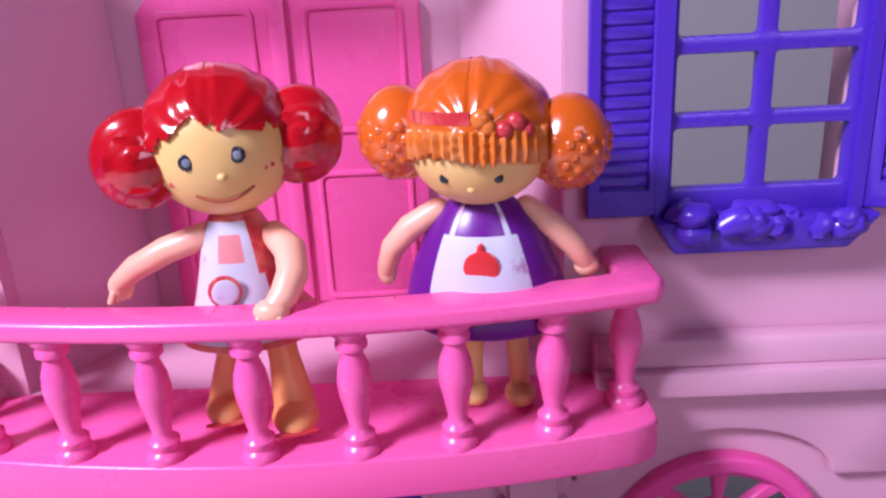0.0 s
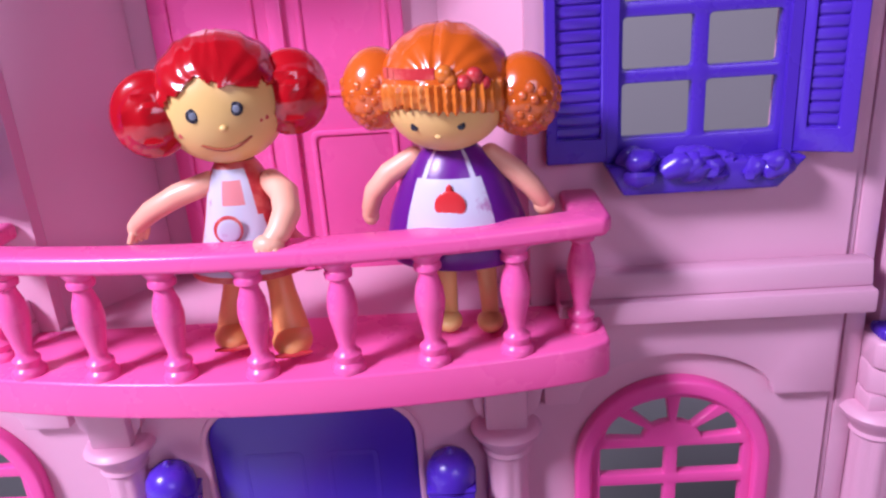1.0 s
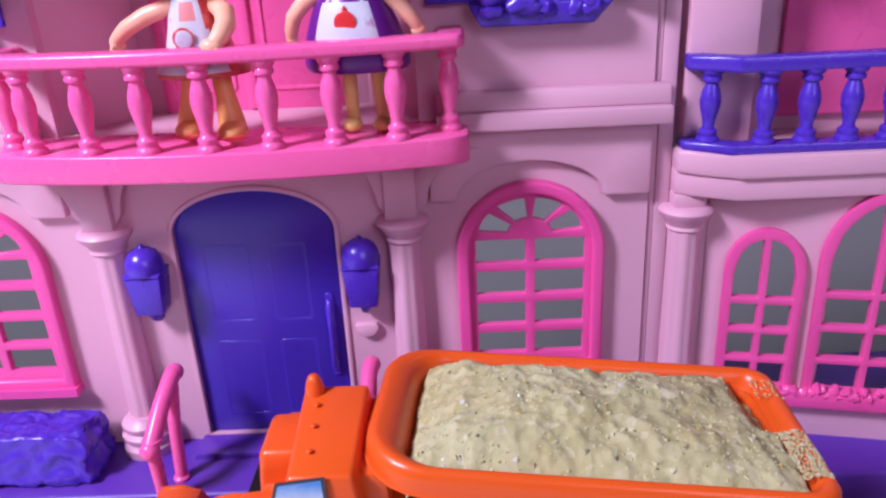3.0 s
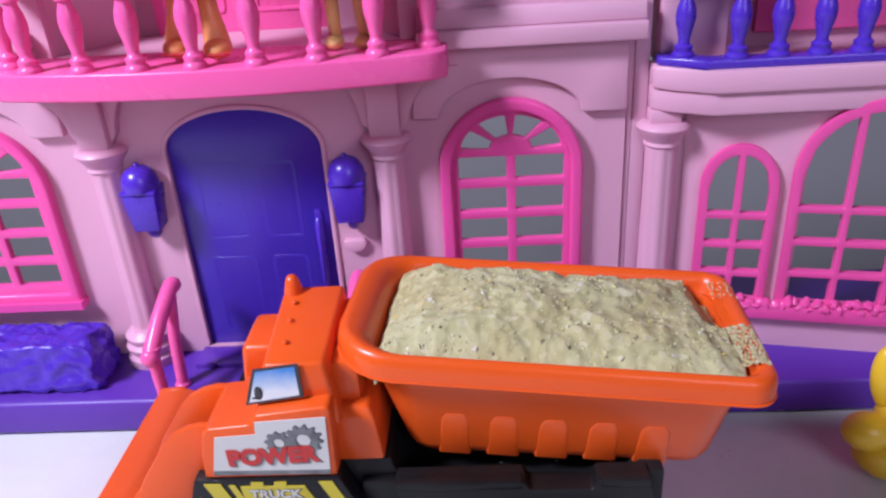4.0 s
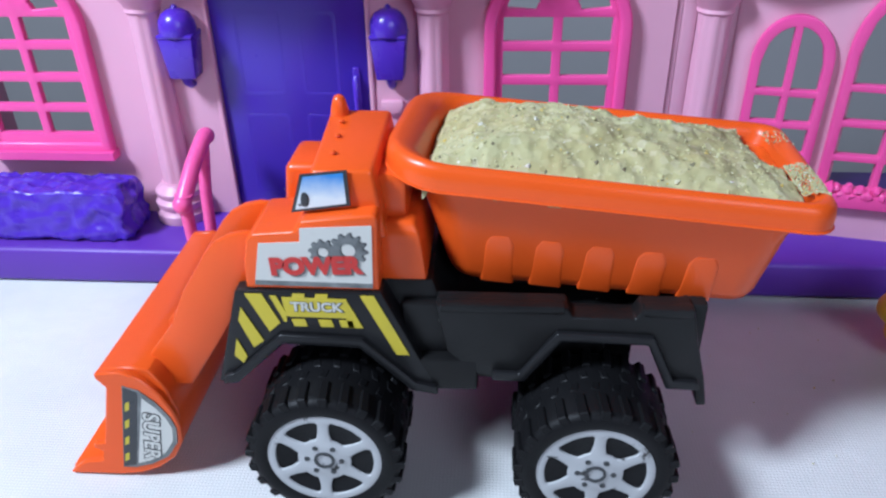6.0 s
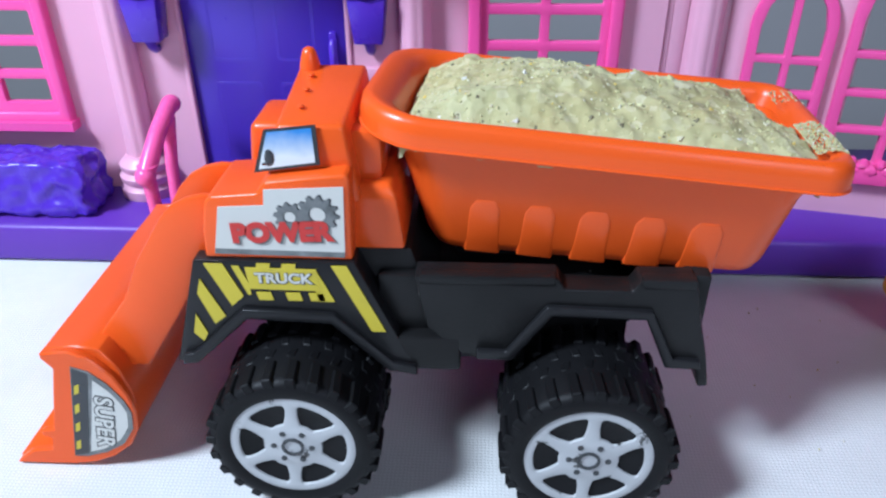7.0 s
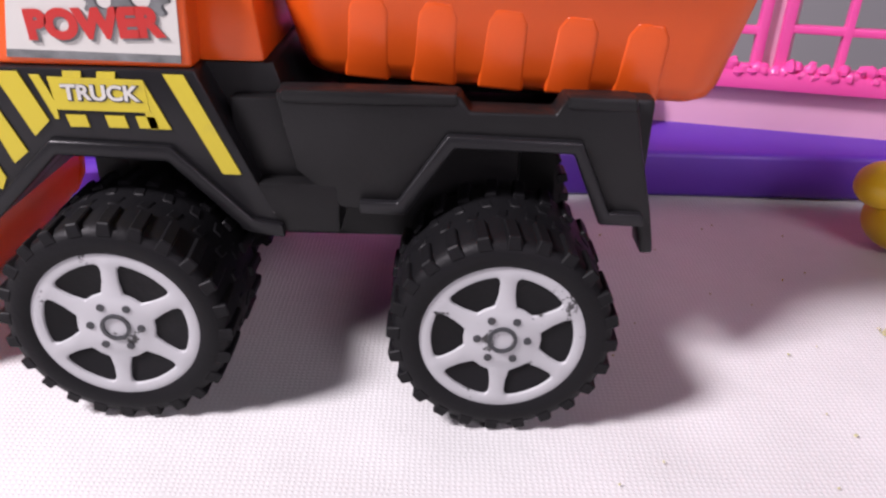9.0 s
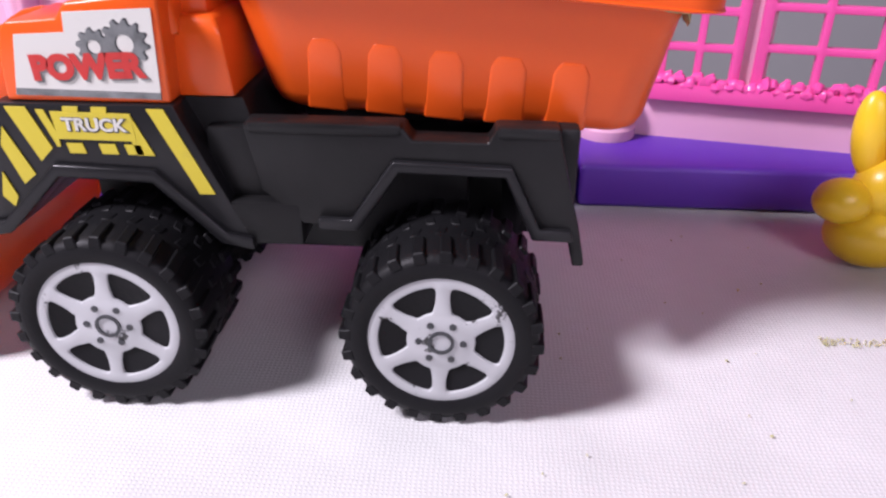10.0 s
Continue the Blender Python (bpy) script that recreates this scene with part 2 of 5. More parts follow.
def soften(bm, offset, segments=2, angle=35, edges=None):
    bm.normal_update()
    sharp = [e for e in (edges or bm.edges) if len(e.link_faces) == 2 and e.calc_face_angle(0) > radians(angle)]
    if sharp:
        bmesh.ops.bevel(bm, geom=sharp, offset=offset, segments=segments, affect="EDGES", profile=0.5, clamp_overlap=True)


def box(bm, x0, x1, y0, y1, z0, z1, taper=(0, 0), turn=None):
    """A box; taper draws the top in by so much in x and y."""
    tx, ty = taper
    c = [(x0, y0, z0), (x1, y0, z0), (x1, y1, z0), (x0, y1, z0), (x0 + tx, y0 + ty, z1), (x1 - tx, y0 + ty, z1), (x1 - tx, y1 - ty, z1), (x0 + tx, y1 - ty, z1)]
    v = [bm.verts.new(turn @ Vector(p) if turn else p) for p in c]
    for f in ((0, 3, 2, 1), (4, 5, 6, 7), (0, 1, 5, 4), (1, 2, 6, 5), (2, 3, 7, 6), (3, 0, 4, 7)):
        bm.faces.new([v[i] for i in f])
    return v


def rounded_box(x0, x1, y0, y1, z0, z1, r, segments=2, taper=(0, 0)):
    bm = fresh()
    box(bm, x0, x1, y0, y1, z0, z1, taper)
    soften(bm, r, segments)
    return bm


def plate(bm, outer, holes=(), a=0.0, b=0.1, place=lambda u, v, w: (u, w, v)):
    """A flat plate with through openings: outlines in its plane (u, v), from depth a (front) to b (back)."""
    loops = [outer, *holes]
    front, back = [], []
    for loop in loops:
        front.append([bm.verts.new(place(u, v, a)) for u, v in loop])
        back.append([bm.verts.new(place(u, v, b)) for u, v in loop])
    for rings in (front, back):
        edges = [bm.edges.new((ring[i], ring[(i + 1) % len(ring)])) for ring in rings for i in range(len(ring))]
        bmesh.ops.triangle_fill(bm, edges=edges, use_beauty=True)
    for f, k in zip(front, back):
        for i in range(len(f)):
            j = (i + 1) % len(f)
            bm.faces.new((f[i], f[j], k[j], k[i]))
    bmesh.ops.recalc_face_normals(bm, faces=bm.faces)


FLAT = lambda u, v, w: (u, v, w)


def arch(cx, half, z0, spring, rise, n=20):
    """An arched outline: straight sides from z0 to spring, then half an ellipse."""
    pts = [(cx - half, z0), (cx + half, z0)]
    pts += [(cx + half * math.cos(math.pi * i / n), spring + rise * math.sin(math.pi * i / n)) for i in range(n + 1)]
    return pts


def rect(x0, x1, z0, z1, r=0.0):
    if r <= 0:
        return [(x0, z0), (x1, z0), (x1, z1), (x0, z1)]
    pts = []
    for cx, cz, a0 in ((x1 - r, z0 + r, -90), (x1 - r, z1 - r, 0), (x0 + r, z1 - r, 90), (x0 + r, z0 + r, 180)):
        pts += [(cx + r * math.cos(radians(a0 + 30 * i)), cz + r * math.sin(radians(a0 + 30 * i))) for i in range(4)]
    return pts


def lathe(bm, profile, n=20, at=(0, 0, 0), axis="z", squash=1.0):
    """Turns a profile of (radius, height) about an axis through at."""
    rings = []
    for r, h in profile:
        ring = []
        for i in range(n):
            a = 2 * math.pi * i / n
            p = (r * math.cos(a), r * math.sin(a) * squash, h)
            if axis == "y":
                p = (p[0], p[2], p[1])
            if axis == "x":
                p = (p[2], p[0], p[1])
            ring.append(bm.verts.new((at[0] + p[0], at[1] + p[1], at[2] + p[2])))
        rings.append(ring)
    faces = []
    for a, b in zip(rings, rings[1:]):
        for i in range(n):
            j = (i + 1) % n
            faces.append(bm.faces.new((a[i], a[j], b[j], b[i])))
    for ring in (rings[0], rings[-1]):
        faces.append(bm.faces.new(ring))
    bmesh.ops.recalc_face_normals(bm, faces=faces)
    return faces


def tube(bm, points, radii, n=12, flat=1.0):
    """A round bar along points, with a radius at each."""
    pts = [Vector(p) for p in points]
    rs = radii if isinstance(radii, (list, tuple)) else [radii] * len(pts)
    rings, side = [], None
    for i, p in enumerate(pts):
        d = (pts[min(i + 1, len(pts) - 1)] - pts[max(i - 1, 0)]).normalized()
        if side is None:
            side = d.cross(Vector((0, 0, 1)) if abs(d.z) < 0.9 else Vector((0, 1, 0))).normalized()
        side = (side - d * side.dot(d)).normalized()
        up = d.cross(side)
        rings.append([bm.verts.new(p + (side * math.cos(2 * math.pi * k / n) + up * math.sin(2 * math.pi * k / n) * flat) * rs[i]) for k in range(n)])
    faces = []
    for a, b in zip(rings, rings[1:]):
        for k in range(n):
            j = (k + 1) % n
            faces.append(bm.faces.new((a[k], a[j], b[j], b[k])))
    faces += [bm.faces.new(rings[0]), bm.faces.new(rings[-1])]
    bmesh.ops.recalc_face_normals(bm, faces=faces)
    return faces


def ball(bm, at, rx, ry, rz, n=20, rows=12, turn=None):
    """An ellipsoid."""
    m = Matrix.Translation(at) @ (turn or Matrix()) @ Matrix.Diagonal((rx, ry, rz, 1))
    put = lambda x, y, z: bm.verts.new(m @ Vector((x, y, z)))
    low, high, rings = put(0, 0, -1), put(0, 0, 1), []
    for j in range(1, rows):
        b = math.pi * j / rows - math.pi / 2
        rings.append([put(math.cos(b) * math.cos(2 * math.pi * i / n), math.cos(b) * math.sin(2 * math.pi * i / n), math.sin(b)) for i in range(n)])
    for i in range(n):
        k = (i + 1) % n
        bm.faces.new((low, rings[0][k], rings[0][i]))
        bm.faces.new((high, rings[-1][i], rings[-1][k]))
        for a, b in zip(rings, rings[1:]):
            bm.faces.new((a[i], a[k], b[k], b[i]))
    return [low, high] + [v for ring in rings for v in ring]


def lumpy(bm, verts, amount, scale, seed=0.0):
    for v in verts:
        d = noise.noise(v.co * scale + Vector((seed, seed * 0.7, 0)))
        v.co += v.normal * d * amount


def paint(faces, index):
    for f in faces:
        f.material_index = index


def faces_of(verts):
    return {f for v in verts for f in v.link_faces}


def wording(text, size, place_matrix, material, parent, extrude=0.0008, bold=0.03):
    """Raised lettering in the built-in font, as a mesh; size is the height of the capitals."""
    cu = bpy.data.curves.new("lettering", "FONT")
    cu.body, cu.size, cu.align_x, cu.align_y, cu.extrude = text, size * U * 1.38, "CENTER", "CENTER", extrude * U
    cu.offset = size * U * bold
    tmp = bpy.data.objects.new("lettering_source", cu)
    me = bpy.data.meshes.new_from_object(tmp)
    bpy.data.objects.remove(tmp)
    me.materials.clear()
    me.materials.append(material)
    ob = new("lettering", me)
    ob.parent = parent
    ob.matrix_local = place_matrix
    return ob

# ---- the room and the table ----
def slab(name, x0, x1, y0, y1, z0, z1, material, label, kind="structure", r=0.0):
    bm = fresh()
    box(bm, x0, x1, y0, y1, z0, z1)
    if r:
        soften(bm, r)
    ob = part(name, bm, material)
    return tagged(ob, label, name.split("_")[0], "", kind)


# Added unseen shell, kept dark to curb bounced light; north wall excepted.
slab("floor", -16, 19, -16, 9.4, -7.8, -7.5, DARK_ROOM, "added dark floor of the unseen room under the table")
slab("ceiling", -16, 19, -16, 9.4, 16.6, 17.0, DARK_ROOM, "added dark ceiling of the unseen room")
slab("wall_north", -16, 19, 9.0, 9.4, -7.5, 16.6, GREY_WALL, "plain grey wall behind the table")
slab("wall_south", -16, 19, -16, -15.6, -7.5, 16.6, DARK_ROOM, "added dark wall of the unseen room")
slab("wall_west", -16, -15.6, -15.6, 9.0, -7.5, 16.6, DARK_ROOM, "added dark wall of the unseen room beside the table")
slab("wall_east", 18.6, 19, -15.6, 9.0, -7.5, 16.6, DARK_ROOM, "added dark wall of the unseen room beside the table")

table = thing("table", "table under a white woven cloth", "table")
part("tabletop", rounded_box(-7, 9, -5, 2.42, -0.35, -0.03, 0.03), BLACK, table)
for lx in (-6.6, 8.4):
    for ly in (-4.6, 1.95):
        part("leg", rounded_box(lx, lx + 0.4, ly, ly + 0.4, -7.5, -0.35, 0.03), BLACK, table)

bm = fresh()
bmesh.ops.create_grid(bm, x_segments=80, y_segments=56, size=1.0)
for v in bm.verts:
    v.co.x, v.co.y = 1 + v.co.x * 8.05, -1.3 + v.co.y * 3.75
    v.co.z = -0.004 + 0.004 * noise.noise(Vector((v.co.x * 1.1, v.co.y * 1.4, 0)))
ext = bmesh.ops.extrude_face_region(bm, geom=list(bm.faces))["geom"]
bmesh.ops.translate(bm, vec=(0, 0, -0.02), verts=[g for g in ext if isinstance(g, bmesh.types.BMVert)])
bmesh.ops.recalc_face_normals(bm, faces=bm.faces)
tagged(part("tablecloth", bm, CLOTH, smooth=180), "white coarsely woven cloth spread over the table", "tablecloth", "", "structure")

# ---- the dollhouse: main section ----
WALL = 2.07      # front face of the facade
TOP = 2.70
house = thing("dollhouse", "pale pink plastic dollhouse with hot pink and violet trim", "dollhouse")
WIN_R, WIN_L, DOOR_X = 1.027, -1.105, -0.020
UP_R, UP_L = 1.052, -1.075
ALC = (-0.675, 0.635, -0.475, 0.42)      # the alcove: front edges, back corners
RISE = 0.011     # how far the upper storey sits above its nominal lines


def facade():
    bm = fresh()
    holes = [
        arch(DOOR_X, 0.311, 0.175, 1.095, 0.165),
        arch(WIN_R, 0.245, 0.50, 0.975, 0.245),
        arch(WIN_L, 0.245, 0.50, 0.975, 0.245),
        rect(ALC[0], ALC[1], 1.486, 2.64),
        rect(UP_R - 0.2, UP_R + 0.2, 1.92, 2.57),
        rect(UP_L - 0.2, UP_L + 0.2, 1.92, 2.57),
    ]
    plate(bm, rect(-1.62, 1.465, 0.13, TOP), holes, WALL, WALL + 0.05)
    return bm


part("facade", facade(), PALE_PINK, house)
for x0, x1 in ((-1.66, -1.61), (1.45, 1.49)):
    part("side_wall", rounded_box(x0, x1, WALL + 0.052, 2.60, 0.13, TOP, 0.008), PALE_PINK, house)


for front, back, k in ((ALC[0], ALC[2], -0.05), (ALC[1], ALC[3], 0.05)):
    bm = fresh()
    plate(bm, [(front, WALL + 0.052), (back, 2.458), (back + k, 2.458), (front + k, WALL + 0.052)], (), 1.43, TOP, FLAT)
    soften(bm, 0.003, 1)
    part("reveal", bm, PALE_PINK, house)
part("alcove_back", rounded_box(ALC[2] - 0.05, ALC[3] + 0.05, 2.46, 2.50, 1.43, TOP, 0.003), PALE_PINK, house)
bm = fresh()
plate(bm, [(ALC[0], WALL + 0.052), (ALC[1], WALL + 0.052), (ALC[3], 2.459), (ALC[2], 2.459)], (), 1.425, 1.484, FLAT)
part("alcove_floor", bm, PALE_PINK, house)


def plinth(x0, x1, front, back):
    bm = fresh()
    box(bm, x0, x1, front, back, 0.0, 0.16)
    soften(bm, 0.022, 3)
    return bm


part("plinth", plinth(-1.75, 1.475, 1.716, 2.63), PLINTH, house)


def doorstep():
    bm = fresh()
    out = [(-0.46, 1.73), (-0.46, 1.67), (-0.38, 1.60), (0.37, 1.60), (0.452, 1.67), (0.452, 1.73)]
    plate(bm, out, (), 0.0, 0.088, FLAT)
    soften(bm, 0.010, 2)
    return bm


part("doorstep", doorstep(), PLINTH, house)
part("threshold", rounded_box(-0.36, 0.35, 1.93, 2.068, 0.155, 0.185, 0.008), PLINTH, house)


def raised_band(x0, x1, cx):
    """The thicker band of wall over a ground-floor window, cut out along a flat arch."""
    bm = fresh()
    n = 18
    low, half, rise = 1.190, 0.268, 0.142
    out = [(x0, low), *[(cx - half * math.cos(math.pi * i / n), low + rise * math.sin(math.pi * i / n)) for i in range(n + 1)], (x1, low), (x1, 1.475), (x0, 1.475)]
    plate(bm, out, (), WALL - 0.035, WALL + 0.01)
    soften(bm, 0.010, 2)
    return bm


def ledge(x0, x1):
    bm = fresh()
    box(bm, x0, x1, WALL - 0.095, WALL + 0.01, 1.459, 1.525)
    box(bm, x0, x1 - 0.003, WALL - 0.07, WALL + 0.01, 1.525, 1.593, (0, 0.012))
    soften(bm, 0.009, 2)
    return bm


for x0, x1, cx in ((0.66, 1.462, WIN_R), (-1.615, -0.70, WIN_L)):
    part("arched_band", raised_band(x0, x1, cx), PALE_PINK, house)
for x0, x1 in ((0.70, 1.515), (-1.68, -0.73)):
    part("ledge", ledge(x0, x1), PALE_PINK, house)


# front door
def door_leaf():
    bm = fresh()
    plate(bm, arch(DOOR_X, 0.308, 0.178, 1.095, 0.162, 28), (), WALL + 0.016, WALL + 0.045)
    soften(bm, 0.008, 2)
    return bm


door = part("front_door", door_leaf(), DOOR_PURPLE, house, "arched dark violet front door with moulded panels")


def panel_moulding(x0, x1, z0, z1):
    bm = fresh()
    plate(bm, rect(DOOR_X + x0, DOOR_X + x1, z0, z1, 0.02), [rect(DOOR_X + x0 + 0.014, DOOR_X + x1 - 0.014, z0 + 0.014, z1 - 0.014, 0.015)], WALL + 0.0153, WALL + 0.02)
    soften(bm, 0.0006, 1)
    return bm


for x0, x1, z0, z1 in ((-0.22, -0.035, 0.70, 1.04), (0.035, 0.19, 0.70, 1.04), (-0.22, -0.035, 0.26, 0.62), (0.035, 0.19, 0.26, 0.62)):
    part("door_panel", panel_moulding(x0, x1, z0, z1), DOOR_PURPLE, door)


def door_handle():
    bm = fresh()
    tube(bm, [(0.236, WALL + 0.006, 0.79), (0.236, WALL - 0.012, 0.77), (0.236, WALL - 0.016, 0.64), (0.236, WALL - 0.012, 0.50), (0.236, WALL + 0.006, 0.48)], [0.010, 0.014, 0.011, 0.014, 0.010], 10)
    box(bm, 0.222, 0.25, WALL + 0.004, WALL + 0.02, 0.45, 0.82)
    soften(bm, 0.004, 1, 60)
    return bm


part("handle", door_handle(), PURPLE, door, "long violet door pull")


def door_surround():
    bm = fresh()
    plate(bm, arch(DOOR_X, 0.328, 0.185, 1.095, 0.184, 24), [arch(DOOR_X, 0.309, 0.19, 1.095, 0.163, 24)], WALL - 0.010, WALL + 0.02)
    soften(bm, 0.006, 2)
    return bm


part("door_surround", door_surround(), PALE_PINK, house)


def plaque(cx, cz, w, h):
    """A little cup-shaped plaque: level top, rounded foot."""
    pts = [(cx - w, cz + 0.3 * h), (cx - 0.9 * w, cz + 0.42 * h), (cx + 0.9 * w, cz + 0.42 * h), (cx + w, cz + 0.3 * h)]
    pts += [(cx + w * math.cos(radians(a)), cz + 0.25 * h - h * 0.8 * math.sin(radians(a))) for a in range(12, 180, 12)]
    bm = fresh()
    plate(bm, pts, (), WALL - 0.026, WALL + 0.005)
    soften(bm, 0.008, 2)
    return bm


part("wall_plaque", plaque(0.380, 0.668, 0.046, 0.056), PALE_PINK, house)


# ground-floor windows with a fan light
def arched_lattice(cx):
    bm = fresh()
    holes = []
    for z0, z1 in ((0.932, 1.026), (0.799, 0.896), (0.668, 0.763), (0.540, 0.633)):
        for s0, s1 in ((-0.205, -0.018), (0.018, 0.205)):
            holes.append(rect(cx + s0, cx + s1, z0, z1, 0.006))
    zc = 1.046
    for a0, a1 in ((6, 38), (50, 84), (96, 130), (142, 174)):
        ring = []
        for i in range(6):
            a = radians(a0 + (a1 - a0) * i / 5)
            ring.append((cx + 0.194 * math.cos(a), zc + 0.143 * math.sin(a)))
        for i in range(3):
            a = radians(a1 + (a0 - a1) * i / 2)
            ring.append((cx + 0.085 * math.cos(a), zc + 0.062 * math.sin(a)))
        holes.append(ring)
    plate(bm, arch(cx, 0.272, 0.44, 0.975, 0.275, 30), holes, WALL - 0.022, WALL + 0.012)
    soften(bm, 0.005, 2)
    return bm


def arched_rim(cx):
    """The raised outer moulding and the sill of a lattice window."""
    bm = fresh()
    plate(bm, arch(cx, 0.279, 0.445, 0.975, 0.282, 30), [arch(cx, 0.232, 0.50, 0.975, 0.232, 30)], WALL - 0.045, WALL + 0.005)
    soften(bm, 0.012, 3)
    box(bm, cx - 0.285, cx + 0.285, WALL - 0.065, WALL + 0.004, 0.432, 0.468)
    soften(bm, 0.006, 2, 60, list({e for v in bm.verts[-8:] for e in v.link_edges}))
    return bm


for cx in (WIN_R, WIN_L):
    w = part("window", arched_lattice(cx), ROSE, house, "rose pink arched lattice window with a fan light")
    part("frame", arched_rim(cx), ROSE, w)


# wall lanterns
def lantern(x):
    bm = fresh()
    y = WALL - 0.055
    lathe(bm, [(0.070, 0.974), (0.072, 0.998), (0.067, 1.026), (0.053, 1.050), (0.032, 1.064), (0.014, 1.069), (0.010, 1.078), (0.002, 1.084)], 24, (x, y, 0))
    ob = part("wall_lantern", bm, PURPLE, house, "violet moulded wall lantern with a domed top")
    bm = fresh()
    box(bm, x - 0.071, x + 0.071, y - 0.058, y + 0.060, 0.962, 0.978)
    box(bm, x - 0.052, x + 0.052, y - 0.042, y + 0.048, 0.802, 0.962, (-0.016, -0.014))
    soften(bm, 0.006, 2)
    part("lamp_box", bm, PURPLE, ob)
    bm = fresh()
    tube(bm, [(x, y - 0.004, 0.806), (x, y + 0.006, 0.775), (x, y + 0.030, 0.757), (x, WALL + 0.004, 0.757)], [0.024, 0.018, 0.014, 0.014], 10)
    part("bracket", bm, PURPLE, ob)


lantern(-0.436)
lantern(0.386)


# columns beside the door
def column_shaft(x, y, z0, z1, r):
    """A fluted half-round shaft."""
    bm = fresh()
    n, rings = 40, []
    for z, k in ((z0, 1.06), (z0 + 0.04, 1.0), (z1 - 0.04, 0.92), (z1, 0.95)):
        ring = []
        for i in range(n):
            a = 2 * math.pi * i / n
            rr = r * k * (1 - 0.06 * (1 if i % 5 in (1, 2) else 0))
            ring.append(bm.verts.new((x + rr * math.cos(a), y + rr * math.sin(a), z)))
        rings.append(ring)
    for a, b in zip(rings, rings[1:]):
        for i in range(n):
            bm.faces.new((a[i], a[(i + 1) % n], b[(i + 1) % n], b[i]))
    bm.faces.new(rings[0])
    bm.faces.new(rings[-1])
    bmesh.ops.recalc_face_normals(bm, faces=bm.faces)
    return bm


def column(x, parent, y=WALL - 0.02, top=1.392, cap=1.045, r=0.064):
    ob = part("column", column_shaft(x, y, 0.32, cap + 0.005, r), PALE_PINK, parent, "pale pink fluted column with ringed base")
    bm = fresh()
    lathe(bm, [(0.106, 0.155), (0.110, 0.165), (0.110, 0.200), (0.100, 0.210), (0.096, 0.220), (0.104, 0.230), (0.106, 0.252), (0.096, 0.262), (0.090, 0.270), (0.098, 0.280), (0.099, 0.300), (0.088, 0.312), (0.074, 0.322), (0.068, 0.334)], 28, (x, y - 0.012, 0))
    part("column_base", bm, PALE_PINK, ob)
    bm = fresh()
    lathe(bm, [(0.062, cap), (0.070, cap + 0.010), (0.066, cap + 0.022), (0.078, cap + 0.045), (0.098, cap + 0.068), (0.102, cap + 0.080), (0.092, cap + 0.094), (0.080, cap + 0.100)], 24, (x, y, 0))
    part("capital", bm, PALE_PINK, ob)
    bm = fresh()
    box(bm, x - 0.06, x + 0.06, y - 0.055, y + 0.05, cap + 0.095, top)
    soften(bm, 0.012, 2)
    part("impost", bm, PALE_PINK, ob)


column(0.552, house)
column(-0.575, house)


# brackets spreading under the balcony
def spandrel(x, s):
    bm = fresh()
    pts = [(x, 1.392), (x, 1.16)]
    pts += [(x + s * (0.03 + 0.20 * (1 - math.cos(radians(9 * i)))), 1.16 + 0.232 * math.sin(radians(9 * i))) for i in range(1, 11)]
    plate(bm, pts, (), WALL - 0.045, WALL + 0.01)
    soften(bm, 0.008, 2)
    return bm


for x, s in ((0.612, 1), (-0.635, -1), (0.49, -0.75), (-0.515, 0.75)):
    part("bracket", spandrel(x, s), PALE_PINK, house)


# balcony
def bow(x, d=0.0):
    return 1.770 + 0.155 * x * x + d


def balcony_slab():
    bm = fresh()
    xs = [-0.80 + 1.60 * i / 28 for i in range(29)]
    out = [(x, bow(x, -0.042)) for x in xs]
    out[0] = (-0.795, bow(0.8, -0.030))
    out[-1] = (0.795, bow(0.8, -0.030))
    out += [(0.808, bow(0.8, -0.01)), (0.808, WALL - 0.002), (-0.808, WALL - 0.002), (-0.808, bow(0.8, -0.01))]
    plate(bm, out, (), 1.393, 1.490, FLAT)
    soften(bm, 0.014, 3)
    return bm


def balcony_rail():
    bm = fresh()
    xs = [-0.79 + 1.58 * i / 28 for i in range(29)]
    out = [(x, bow(x, -0.048)) for x in xs]
    out += [(0.805, bow(0.8, -0.02)), (0.805, WALL - 0.002), (0.712, WALL - 0.002), (0.712, bow(0.715, 0.05))]
    inner = [x for x in xs if abs(x) < 0.70]
    out += [(x, bow(x, 0.046)) for x in reversed(inner)]
    out += [(-0.712, bow(0.715, 0.05)), (-0.712, WALL - 0.002), (-0.805, WALL - 0.002), (-0.805, bow(0.8, -0.02))]
    plate(bm, out, (), 1.768, 1.814, FLAT)
    soften(bm, 0.014, 3)
    return bm


def baluster_mesh(h, k=1.0):
    bm = fresh()
    pr = [(0.040, 0.0), (0.041, 0.012), (0.036, 0.020), (0.030, 0.026), (0.033, 0.036), (0.033, 0.044), (0.022, 0.054), (0.020, 0.066), (0.026, 0.100), (0.034, 0.140), (0.036, 0.165), (0.032, 0.195), (0.023, 0.222), (0.021, 0.232), (0.032, 0.240), (0.033, 0.250), (0.028, 0.258), (0.036, 0.268), (0.040, 0.277), (0.040, 0.284)]
    lathe(bm, [(r * k, z * h / 0.284) for r, z in pr], 18)
    return bm


